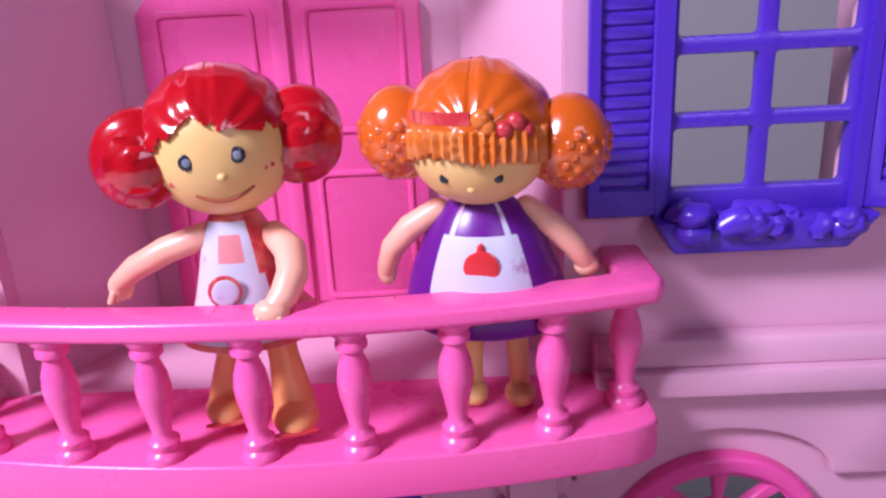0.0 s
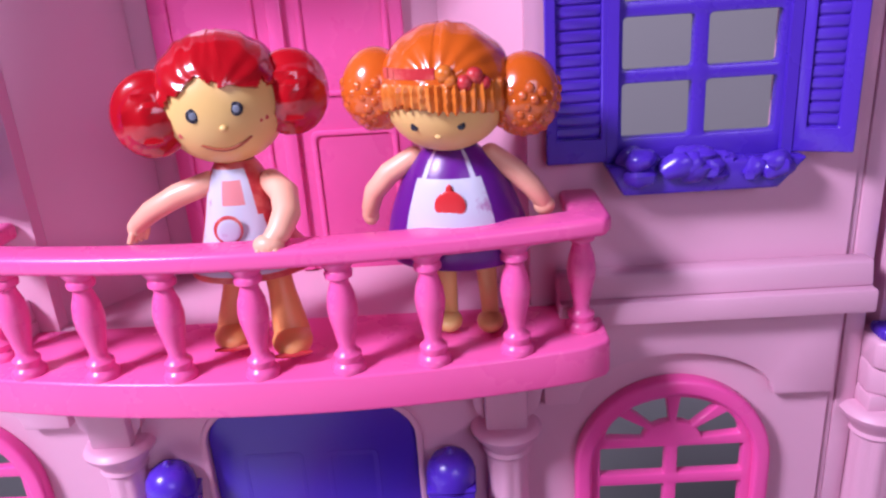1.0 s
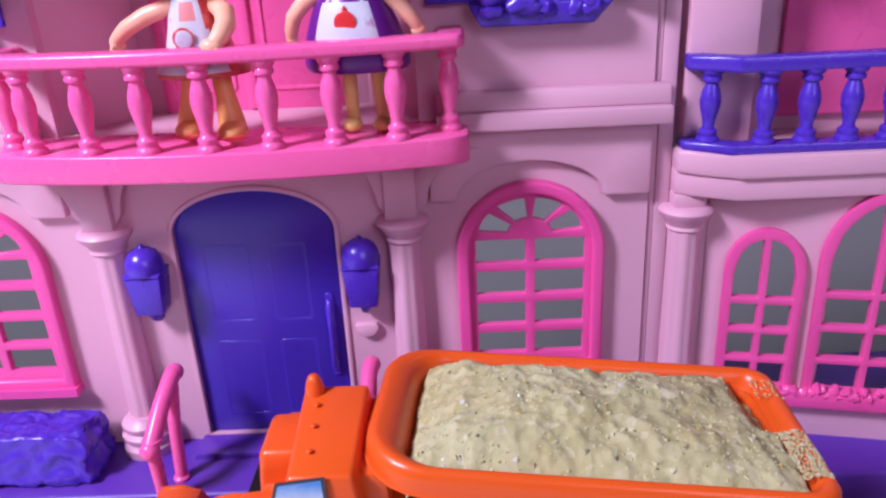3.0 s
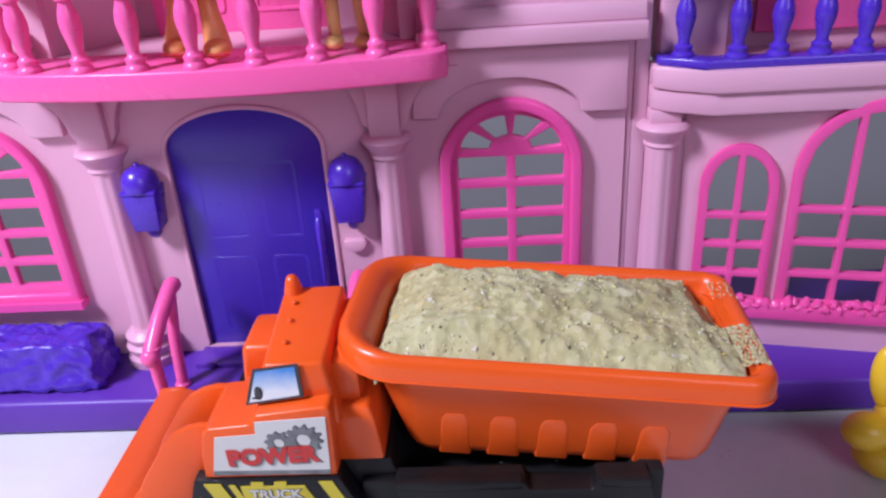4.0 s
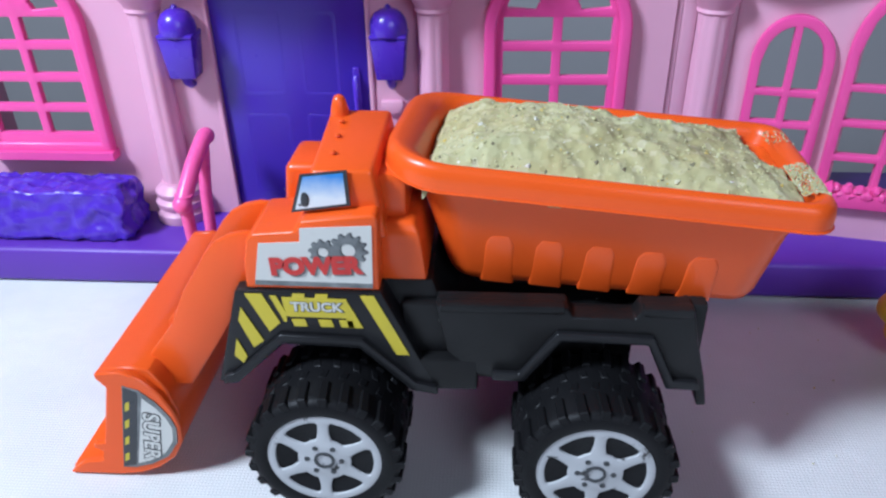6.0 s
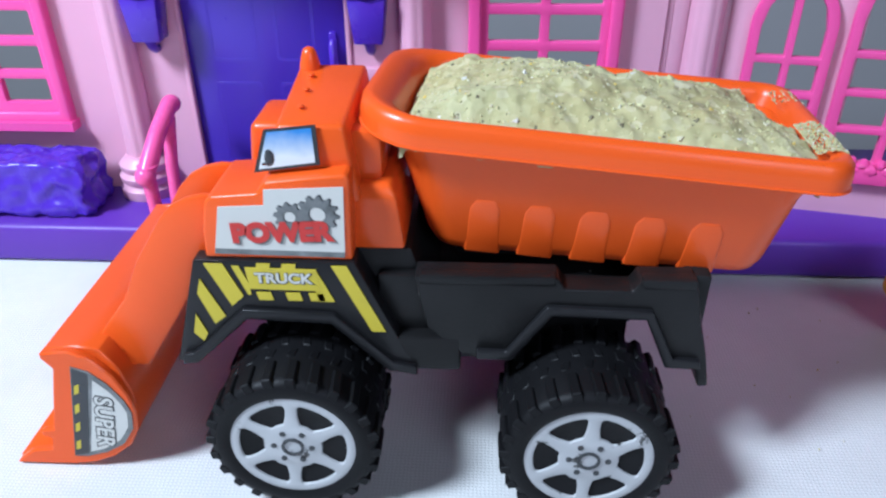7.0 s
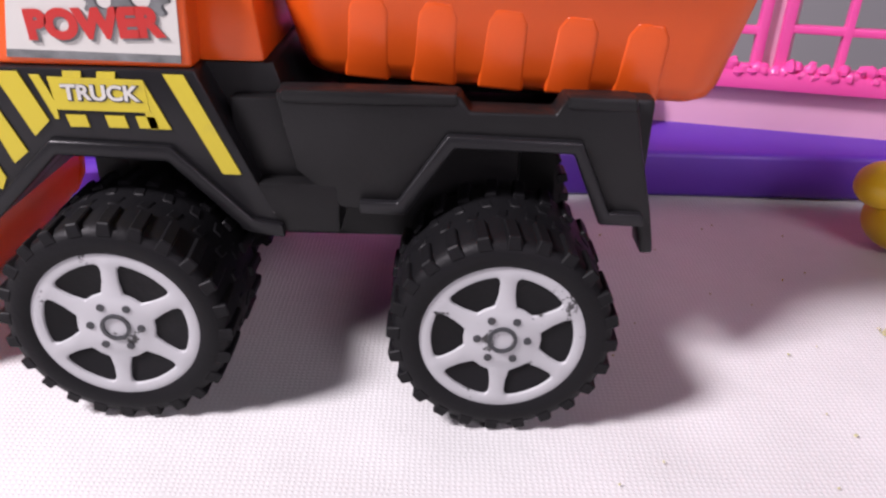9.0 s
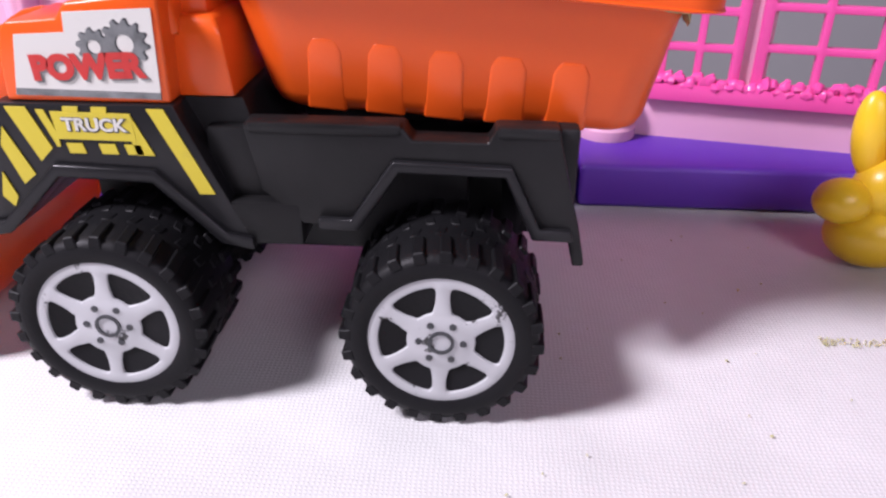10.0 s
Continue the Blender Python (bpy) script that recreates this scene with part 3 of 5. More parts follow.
balcony = part("balcony", balcony_slab(), HOT_PINK, house, "hot pink bow-fronted balcony with turned balusters")
part("handrail", balcony_rail(), HOT_PINK, balcony)
first = part("baluster", baluster_mesh(0.284), HOT_PINK, balcony)
spots = [(-0.631, 0), (-0.430, 0), (-0.231, 0), (-0.030, 0), (0.176, 0), (0.378, 0), (0.578, 0)]
spots = [(x, bow(x, 0.0)) for x, _ in spots] + [(0.748, 1.925), (-0.75, 1.925)]
for i, (x, y) in enumerate(spots):
    ob = first if i == 0 else new("baluster", first.data)
    ob.parent = balcony
    ob.location = (x * U, y * U, 1.488 * U)


# alcove double door upstairs
def pink_door():
    bm = fresh()
    cx = -0.04
    out = [(cx - 0.362, 1.482), (cx + 0.362, 1.482), (cx + 0.362, 2.35), (cx + 0.29, 2.44), (cx - 0.29, 2.44), (cx - 0.362, 2.35)]
    plate(bm, out, (), 2.432, 2.459)
    soften(bm, 0.008, 2)
    return bm


upper_door = part("balcony_door", pink_door(), HOT_PINK, house, "hot pink panelled double door behind the balcony")


def door_moulding(x0, x1, z0, z1):
    bm = fresh()
    plate(bm, rect(x0, x1, z0, z1, 0.02), [rect(x0 + 0.016, x1 - 0.016, z0 + 0.016, z1 - 0.016, 0.015)], 2.425, 2.434)
    soften(bm, 0.004, 2)
    return bm


for x0, x1 in ((-0.36, -0.10), (0.02, 0.28)):
    for z0, z1 in ((1.56, 1.93), (2.03, 2.36)):
        part("door_panel", door_moulding(x0, x1, z0, z1), HOT_PINK, upper_door)
part("meeting_stile", rounded_box(-0.062, -0.018, 2.416, 2.434, 1.49, 2.432, 0.006), HOT_PINK, upper_door)


# upstairs windows with shutters and a flower box
def lifted(bm):
    bmesh.ops.translate(bm, vec=(0, 0, RISE), verts=bm.verts)
    return bm


def sash(cx):
    bm = fresh()
    holes = []
    for z0, z1 in ((1.930, 2.062), (2.094, 2.216), (2.252, 2.374), (2.410, 2.520)):
        for s0, s1 in ((-0.186, -0.018), (0.016, 0.186)):
            holes.append(rect(cx + s0, cx + s1, z0, z1, 0.010))
    plate(bm, rect(cx - 0.225, cx + 0.228, 1.868, 2.58), holes, WALL - 0.024, WALL + 0.012)
    soften(bm, 0.005, 2)
    for x in (cx - 0.225, cx + 0.200):
        box(bm, x, x + 0.026, WALL - 0.040, WALL - 0.022, 1.868, 2.58)
    return lifted(bm)


def shutter(x0, x1, lean):
    """A louvred shutter standing open, its outer edge leaning off the wall, with its slats."""
    w = x1 - x0
    y = lambda u: WALL - 0.026 - lean * abs((u - x0) / w)
    place = lambda u, v, d: (u, y(u) + d, v)
    bm = fresh()
    plate(bm, rect(x0, x1, 1.875, 2.57), [rect(x0 + 0.026, x1 - 0.034, 1.935, 2.52)], -0.012, 0.012, place)
    soften(bm, 0.003, 1)
    ob = part("shutter", lifted(bm), PURPLE, house, "violet louvred window shutter")
    bm = fresh()
    plate(bm, rect(x0 + 0.01, x1 - 0.01, 1.89, 2.55), (), 0.004, 0.011, place)
    part("backing", lifted(bm), PURPLE, ob)
    bm = fresh()
    u0, u1 = x0 + 0.025, x1 - 0.033
    c = [(u0, y(u0) + 0.005, 0.0), (u1, y(u1) + 0.005, 0.0), (u1, y(u1) - 0.0015, 0.006), (u0, y(u0) - 0.0015, 0.006)]
    v = [bm.verts.new(p) for p in c + [(a, b, h + 0.0225) for a, b, h in c]]
    for f in ((0, 3, 2, 1), (4, 5, 6, 7), (0, 1, 5, 4), (1, 2, 6, 5), (2, 3, 7, 6), (3, 0, 4, 7)):
        bm.faces.new([v[i] for i in f])
    bmesh.ops.recalc_face_normals(bm, faces=bm.faces)
    soften(bm, 0.003, 1)
    slat = part("slat", bm, PURPLE, ob)
    for i in range(20):
        one = slat if i == 0 else new("slat", slat.data)
        one.parent = ob
        one.location = (0, 0, (1.937 + RISE + 0.0285 * i) * U)


def flower_box(cx):
    bm = fresh()
    c = [(cx - 0.232, 1.872), (cx - 0.19, 1.797), (cx + 0.185, 1.797), (cx + 0.252, 1.872)]
    plate(bm, c, (), WALL - 0.085, WALL + 0.005)
    soften(bm, 0.010, 2)
    rnd = random.Random(11)
    for i in range(26):
        x = cx - 0.17 + 0.36 * rnd.random()
        vs = ball(bm, (x, WALL - 0.05 - 0.045 * rnd.random(), 1.835 + 0.055 * rnd.random() * (0.6 if abs(x - cx + 0.08) < 0.04 else 1)), 0.030 + 0.014 * rnd.random(), 0.026, 0.022 + 0.012 * rnd.random(), 10, 7)
        bm.normal_update()
        lumpy(bm, vs, 0.014, 34.0, i)
    return lifted(bm)


for cx in (UP_R, UP_L):
    w = part("window", sash(cx), PURPLE, house, "violet sash window with louvred shutters and flower box")
    shutter(cx - 0.372, cx - 0.205, 0.0)
    shutter(cx + 0.228, cx + 0.355, 0.05)
    part("flower_box", flower_box(cx), PURPLE, w, "violet flower box with moulded blooms")


# clipped hedge on the plinth
def hedge(x0, x1, y0, y1, z0, z1, seed):
    """A clipped hedge: a block whose skin swells into leafy folds."""
    bm = fresh()
    box(bm, x0, x1, y0, y1, z0, z1, (0.03, 0.03))
    bmesh.ops.subdivide_edges(bm, edges=bm.edges, cuts=34, use_grid_fill=True)
    mid = Vector(((x0 + x1) / 2, (y0 + y1) / 2, (z0 + z1) / 2))
    bm.normal_update()
    for v in bm.verts:
        p = v.co.copy()
        k = Vector(((p.x - mid.x) / (x1 - x0) * 2, (p.y - mid.y) / (y1 - y0) * 2, (p.z - mid.z) / (z1 - z0) * 2))
        over = max(0.0, math.sqrt((abs(k.x) ** 6 + abs(k.y) ** 6 + abs(k.z) ** 6)) - 1.0)
        p -= (p - mid).normalized() * 0.05 * over
        q = Vector((p.x * 15, p.y * 15, p.z * 10)) + Vector((seed, 0, 0))
        fold = 1 - abs(noise.noise(q)) * 2.2
        p += v.normal * (0.019 * fold + 0.008 * noise.noise(q * 2.7) - 0.012)
        p.z = max(p.z, z0)
        v.co = p
    return bm


part("hedge", hedge(-1.44, -0.705, 1.775, 2.03, 0.160, 0.378, 4), PURPLE, house, "violet moulded hedge standing on the plinth", smooth=180)


# stair rails
def stair_rail(xk, xt, xp):
    """A stair rail from its knob at xk up to its bend at xt; xp is where its back post stands."""
    bm = fresh()
    tube(bm, [(xk, 1.655, 0.405), (xk + 0.006, 1.690, 0.440), ((xk + xt) / 2, 1.780, 0.525), (xt - 0.006, 1.862, 0.582), (xt, 1.890, 0.598), (xt + 0.003, 1.910, 0.596)], [0.030, 0.033, 0.032, 0.032, 0.033, 0.030], 14)
    ball(bm, (xt + 0.002, 1.900, 0.596), 0.035, 0.034, 0.034, 16, 10)
    ball(bm, (xk, 1.660, 0.408), 0.038, 0.034, 0.038, 16, 10)
    lathe(bm, [(0.030, -0.006), (0.0375, -0.003), (0.0375, 0.003), (0.030, 0.006)], 16, (xk + 0.004, 1.685, 0.440))
    ob = part("stair_rail", bm, HOT_PINK, house, "hot pink stair rail beside the front door")
    bm = fresh()
    tube(bm, [(xk + 0.004, 1.672, 0.41), (xk + 0.006, 1.675, 0.25), (xk + 0.004, 1.678, 0.10)], [0.026, 0.024, 0.025], 12)
    lathe(bm, [(0.034, 0.086), (0.034, 0.104), (0.026, 0.112)], 14, (xk + 0.004, 1.678, 0))
    part("post", bm, HOT_PINK, ob)
    bm = fresh()
    tube(bm, [(xt - 0.004, 1.868, 0.560), ((xt + xp) / 2 - 0.008, 1.842, 0.38), (xp, 1.815, 0.165)], [0.025, 0.024, 0.024], 12)
    lathe(bm, [(0.032, 0.158), (0.032, 0.172), (0.024, 0.180)], 14, (xp, 1.815, 0))
    part("post", bm, HOT_PINK, ob)


stair_rail(-0.400, -0.358, -0.376)
stair_rail(0.388, 0.405, 0.400)

# ---- the dollhouse: hinged wing ----
wing = thing("dollhouse_wing", "hinged pale pink dollhouse wing with violet upper balcony", "dollhouse")
part("plinth", plinth(1.482, 4.4, 1.720, 2.60), PLINTH, wing)
part("wall", rounded_box(1.548, 1.70, WALL - 0.01, WALL + 0.05, 0.15, 1.22, 0.008), PALE_PINK, wing)
part("hinge_wall", rounded_box(1.491, 1.545, WALL + 0.006, 2.30, 0.13, TOP, 0.004), PALE_PINK, wing, "pale pink inner edge of the wing")
part("hinge_strip", rounded_box(1.469, 1.4885, WALL + 0.010, WALL + 0.048, 0.20, TOP, 0.002), PALE_PINK, wing)
column(1.605, wing, WALL - 0.01, 1.19, 1.04, 0.066)
BAY = pose(1.69, WALL - 0.015, 0, 0, 0, -11.5)


def in_bay(u, v, w):
    p = BAY @ Vector((u, w, v))
    return (p.x, p.y, p.z)


def bay_wall():
    bm = fresh()
    holes = [arch(0.215, 0.135, 0.36, 0.87, 0.16, 18), arch(0.70, 0.25, 0.36, 0.93, 0.26, 22), arch(1.185, 0.135, 0.36, 0.87, 0.16, 18)]
    plate(bm, rect(0.0, 1.45, 0.15, 1.20), holes, 0.0, 0.045, in_bay)
    return bm


part("bay_wall", bay_wall(), PALE_PINK, wing)


def bay_light(cu, half, spring, rise, z0, cols, rows):
    bm = fresh()
    holes, bar, edge = [], 0.026, 0.036
    w = (2 * half - 2 * edge - (cols - 1) * bar) / cols
    for c in range(cols):
        u0 = cu - half + edge + c * (w + bar)
        for r in range(rows):
            h = (spring - z0 - 0.06 - (rows - 1) * bar) / rows
            b0 = z0 + 0.06 + r * (h + bar)
            if r < rows - 1:
                holes.append(rect(u0, u0 + w, b0, b0 + h, 0.006))
            else:
                top = []
                for i in range(7):
                    u = u0 + w - w * i / 6
                    k = (u - cu) / (half - edge)
                    top.append((u, spring + (rise - edge) * math.sqrt(max(0.0, 1 - k * k)) * 0.96))
                holes.append([(u0, b0), (u0 + w, b0), *top])
    plate(bm, arch(cu, half, z0, spring, rise, 22), holes, -0.028, 0.012, in_bay)
    soften(bm, 0.005, 2)
    return bm


for cu, half, spring, rise, z0, cols, rows in ((0.215, 0.145, 0.87, 0.180, 0.33, 2, 4), (0.70, 0.30, 0.92, 0.31, 0.33, 3, 4), (1.195, 0.155, 0.87, 0.185, 0.33, 2, 4)):
    part("window", bay_light(cu, half, spring, rise, z0, cols, rows), ROSE, wing, "rose pink arched lattice window in the bay")


def bay_flowers():
    bm = fresh()
    rnd = random.Random(5)
    plate(bm, rect(0.03, 1.40, 0.315, 0.375, 0.01), (), -0.05, 0.0, in_bay)
    soften(bm, 0.008, 2)
    for i in range(64):
        u = 0.05 + 1.33 * i / 63
        p = in_bay(u, 0.378 + rnd.uniform(-0.012, 0.02), -0.035)
        vs = ball(bm, p, 0.022, 0.02, 0.02, 8, 6)
        bm.normal_update()
        lumpy(bm, vs, 0.016, 44.0, i)
    return bm


part("flower_sill", bay_flowers(), ROSE, wing, "rose pink moulded flower sill under the bay windows")


def wing_slab(z0, z1, grow):
    bm = fresh()
    g = grow
    out = [(1.548, WALL + 0.05), (1.545, WALL - 0.045 - g), (1.60, WALL - 0.085 - g), (1.74, WALL - 0.16 - g), (3.3, WALL - 0.16 - g), (3.3, WALL + 0.05)]
    plate(bm, out, (), z0, z1, FLAT)
    soften(bm, 0.012, 2)
    return bm


deck = part("balcony_deck", wing_slab(1.188, 1.285, 0.0), PALE_PINK, wing, "pale pink stepped balcony deck")
part("cornice", wing_slab(1.272, 1.357, 0.018), PALE_PINK, deck)


def wing_rail(z0, z1, half):
    bm = fresh()
    a = [(1.60 - half, WALL + 0.01), (1.60 - half, WALL - 0.035 - half * 0.6), (1.72 - half * 0.4, WALL - 0.12 - half), (3.2, WALL - 0.12 - half)]
    b = [(3.2, WALL - 0.12 + half), (1.72 + half * 0.4, WALL - 0.12 + half), (1.60 + half, WALL - 0.035 + half * 0.6), (1.60 + half, WALL + 0.01)]
    plate(bm, a + b, (), z0, z1, FLAT)
    soften(bm, 0.010, 2)
    return bm


violet = part("upper_railing", wing_rail(1.631, 1.683, 0.036), PURPLE, wing, "violet balcony railing with turned balusters")
part("foot_rail", wing_rail(1.355, 1.389, 0.042), PURPLE, violet)
first = part("baluster", baluster_mesh(0.250, 1.0), PURPLE, violet)
for i, (x, y) in enumerate([(1.645, WALL - 0.06)] + [(1.815 + 0.142 * k, WALL - 0.12) for k in range(9)]):
    ob = first if i == 0 else new("baluster", first.data)
    ob.parent = violet
    ob.location = (x * U, y * U, 1.385 * U)


def pilaster():
    bm = fresh()
    box(bm, 1.575, 1.815, WALL - 0.005, WALL + 0.2, 1.34, 2.06)
    soften(bm, 0.014, 2)
    return bm


shaft = part("pilaster", pilaster(), PALE_PINK, wing)
part("necking", rounded_box(1.545, 1.875, WALL - 0.040, WALL + 0.2, 2.054, 2.082, 0.012), PALE_PINK, shaft)
part("abacus", rounded_box(1.53, 1.89, WALL - 0.060, WALL + 0.2, 2.079, 2.15, 0.014), PALE_PINK, shaft)
part("upper_block", rounded_box(1.56, 1.86, WALL - 0.020, WALL + 0.2, 2.147, 2.70, 0.014), PALE_PINK, shaft)
part("upper_wall", rounded_box(1.80, 3.3, WALL + 0.22, WALL + 0.27, 1.34, TOP, 0.006), PALE_PINK, wing)
part("corner_wall", rounded_box(1.81, 1.905, WALL + 0.10, WALL + 0.22, 1.34, TOP, 0.01), PALE_PINK, wing)
part("upper_door", rounded_box(1.975, 2.75, WALL + 0.19, WALL + 0.222, 1.40, 2.5, 0.012), HOT_PINK, wing, "hot pink upper door of the wing")
part("deck_floor", rounded_box(1.60, 3.3, WALL + 0.05, WALL + 0.22, 1.30, 1.348, 0.004), PALE_PINK, wing)
part("side_wall", rounded_box(4.35, 4.4, WALL, 2.30, 0.15, TOP, 0.006), PALE_PINK, wing)
part("front_wall", rounded_box(3.1, 4.36, WALL - 0.30, WALL - 0.25, 0.15, TOP, 0.006), PALE_PINK, wing)


# ---- doghouse on the plinth ----
def doghouse():
    ob = thing("doghouse", "small pale pink plastic doghouse standing on the plinth", "doghouse", (1.022, 1.90, 0.159))
    bm = fresh()
    w, h, ridge = 0.185, 0.175, 0.265
    out = [(-w, 0.0), (w, 0.0), (w, h), (0.01, ridge), (-w, h)]
    plate(bm, out, [[(0.055, 0.006), (0.125, 0.006), (0.125, 0.075), (0.118, 0.096), (0.104, 0.108), (0.090, 0.110), (0.076, 0.108), (0.062, 0.096), (0.055, 0.075)]], -0.010, 0.02)
    soften(bm, 0.004, 1)
    part("front", bm, PALE_PINK, ob)
    for s in (-1, 1):
        bm = fresh()
        box(bm, -w if s < 0 else w - 0.02, -w + 0.02 if s < 0 else w, 0.021, 0.145, 0.0, h)
        soften(bm, 0.004, 1)
        part("side", bm, PALE_PINK, ob)
        bm = fresh()
        e, r = Vector((s * (w + 0.022), 0, h - 0.018)), Vector((0.01, 0, ridge + 0.012))
        up = Vector((0, 0, 0.024))
        c = [e, r, r + up, e + up]
        plate(bm, [(p.x, p.z) for p in c], (), -0.032, 0.15)
        soften(bm, 0.006, 2)
        part("roof", bm, PALE_PINK, ob)
    for x in (-0.12, -0.07, -0.02, 0.03, 0.15):
        bm = fresh()
        box(bm, x - 0.003, x + 0.003, -0.014, -0.009, 0.004, 0.19)
        part("board_seam", bm, PALE_PINK, ob)
    bm = fresh()
    box(bm, -w, w, 0.13, 0.145, 0.0, h)
    part("back", bm, PALE_PINK, ob)


doghouse()

# ---- toy dump truck with a dozer blade ----
TRUCK_AT = Vector((0.72, 1.055, 0.0))
SHIFT = Vector((0.0, -0.038, 0.0))
truck = thing("toy_truck", "orange and black toy dump truck with a dozer blade", "toy truck", TRUCK_AT + SHIFT)
Y0, Y1 = 0.762, 1.348     # near and far side of the cab


def piece(name, bm, material, parent=None, label="", smooth=40):
    """A part of the truck, given in the world's decimetres."""
    bmesh.ops.translate(bm, vec=-TRUCK_AT, verts=bm.verts)
    return part(name, bm, material, parent or truck, label, smooth)


def cross(outline, y0, y1, r=0.012, segments=2):
    """A profile seen from the side, drawn out across the truck."""
    bm = fresh()
    plate(bm, outline, (), y0, y1)
    soften(bm, r, segments)
    return bm


CHASSIS = [(0.044, 0.354), (0.102, 0.365), (0.247, 0.505), (0.449, 0.497), (0.583, 0.357), (0.620, 0.380), (0.755, 0.376), (0.776, 0.420), (0.885, 0.420), (0.985, 0.545), (1.190, 0.540), (1.258, 0.410), (1.318, 0.410), (1.298, 0.605), (1.270, 0.605), (1.262, 0.555), (0.700, 0.545), (0.660, 0.600), (0.640, 0.664), (0.134, 0.662)]
chassis = piece("chassis", cross(CHASSIS, Y0 + 0.060, Y1 - 0.060, 0.008), DARK_FRAME)
FENDER = [(0.134, 0.662), (0.044, 0.354), (0.102, 0.365), (0.247, 0.505), (0.449, 0.497), (0.583, 0.357), (0.655, 0.345), (0.515, 0.664)]
REAR = [(0.680, 0.480), (0.765, 0.402), (0.885, 0.400), (0.976, 0.535), (1.200, 0.530), (1.262, 0.390), (1.335, 0.388), (1.348, 0.345), (1.352, 0.318), (1.378, 0.320), (1.374, 0.345), (1.358, 0.420), (1.325, 0.540), (1.305, 0.628), (1.176, 0.628), (1.160, 0.598), (1.004, 0.600), (0.986, 0.628), (0.652, 0.628)]
for a, b in ((Y0 - 0.010, Y0 + 0.070), (Y1 - 0.070, Y1 + 0.010)):
    piece("front_fender", cross(FENDER, a, b, 0.006), BLACK)
    piece("rear_fender", cross(REAR, a + 0.004, b - 0.004, 0.006), DARK_FRAME)
ARCH = [(0.060, 0.357), (0.102, 0.363), (0.247, 0.503), (0.449, 0.495), (0.583, 0.355), (0.655, 0.343), (0.652, 0.370), (0.597, 0.380), (0.458, 0.524), (0.238, 0.532), (0.094, 0.393), (0.068, 0.390)]
for a, b in ((Y0 - 0.024, Y0 - 0.004), (Y1 + 0.004, Y1 + 0.024)):
    piece("arch_flange", cross(ARCH, a, b, 0.005), BLACK)
RARCH = [(0.800, 0.398), (0.887, 0.396), (0.978, 0.533), (1.198, 0.528), (1.260, 0.386), (1.348, 0.384), (1.342, 0.410), (1.277, 0.412), (1.212, 0.552), (0.964, 0.559), (0.872, 0.422), (0.800, 0.424)]
for a, b in ((Y0 - 0.022, Y0 + 0.002), (Y1 - 0.002, Y1 + 0.022)):
    piece("arch_flange", cross(RARCH, a, b, 0.005), BLACK)
piece("side_skirt", rounded_box(0.56, 0.70, Y0 + 0.030, Y0 + 0.080, 0.40, 0.606, 0.008), DARK_FRAME)
piece("belly", rounded_box(0.30, 1.12, 0.90, 1.21, 0.265, 0.50, 0.02), DARK_FRAME)
for x0, x1 in ((0.662, 0.982), (1.178, 1.306)):
    piece("side_rail", rounded_box(x0, x1, Y0 - 0.010, Y0 + 0.03, 0.608, 0.634, 0.008), DARK_FRAME)
piece("step_bar", rounded_box(0.565, 0.762, Y0 - 0.008, Y0 + 0.09, 0.348, 0.452, 0.010), DARK_FRAME)
bm = fresh()
box(bm, 0.74, 1.24, 0.93, 1.18, 0.58, 0.640)
soften(bm, 0.02, 2)
piece("bed_frame", bm, BLACK)
bm = fresh()
box(bm, 1.285, 1.352, 0.80, 1.31, 0.38, 0.62)
soften(bm, 0.012, 2)
tail = piece("tail_panel", bm, DARK_FRAME)
bm = fresh()
box(bm, 1.351, 1.356, 0.86, 1.25, 0.46, 0.57)
piece("decal", bm, STICKER_YELLOW, tail, "yellow warning decal on the tail")
bm = fresh()
for y in (0.93, 1.05, 1.17):
    for z in (0.487, 0.515, 0.543):
        box(bm, 1.3555, 1.358, y - 0.045, y + 0.045, z - 0.006, z + 0.006)
piece("decal_print", bm, STICKER_DARK, tail)

# cab
HOOD = [(0.163, 0.664), (0.168, 0.740), (0.182, 0.808), (0.198, 0.824), (0.304, 0.832), (0.326, 0.862), (0.505, 0.884), (0.516, 0.874), (0.510, 0.664)]
cab = piece("cab", cross(HOOD, Y0, 0.962, 0.014, 3), ORANGE)
piece("cab_side", rounded_box(0.225, 0.512, 0.955, Y1, 0.664, 0.800, 0.016), ORANGE, cab)


def loft(rings, r=0.012, segments=2):
    """A body through level rectangles (z, x0, x1, y0, y1)."""
    bm = fresh()
    vs = [[bm.verts.new(p) for p in ((x0, y0, z), (x1, y0, z), (x1, y1, z), (x0, y1, z))] for z, x0, x1, y0, y1 in rings]
    for a, b in zip(vs, vs[1:]):
        for i in range(4):
            bm.faces.new((a[i], a[(i + 1) % 4], b[(i + 1) % 4], b[i]))
    bm.faces.new(list(reversed(vs[0])))
    bm.faces.new(vs[-1])
    bmesh.ops.recalc_face_normals(bm, faces=bm.faces)
    soften(bm, r, segments, 20)
    return bm


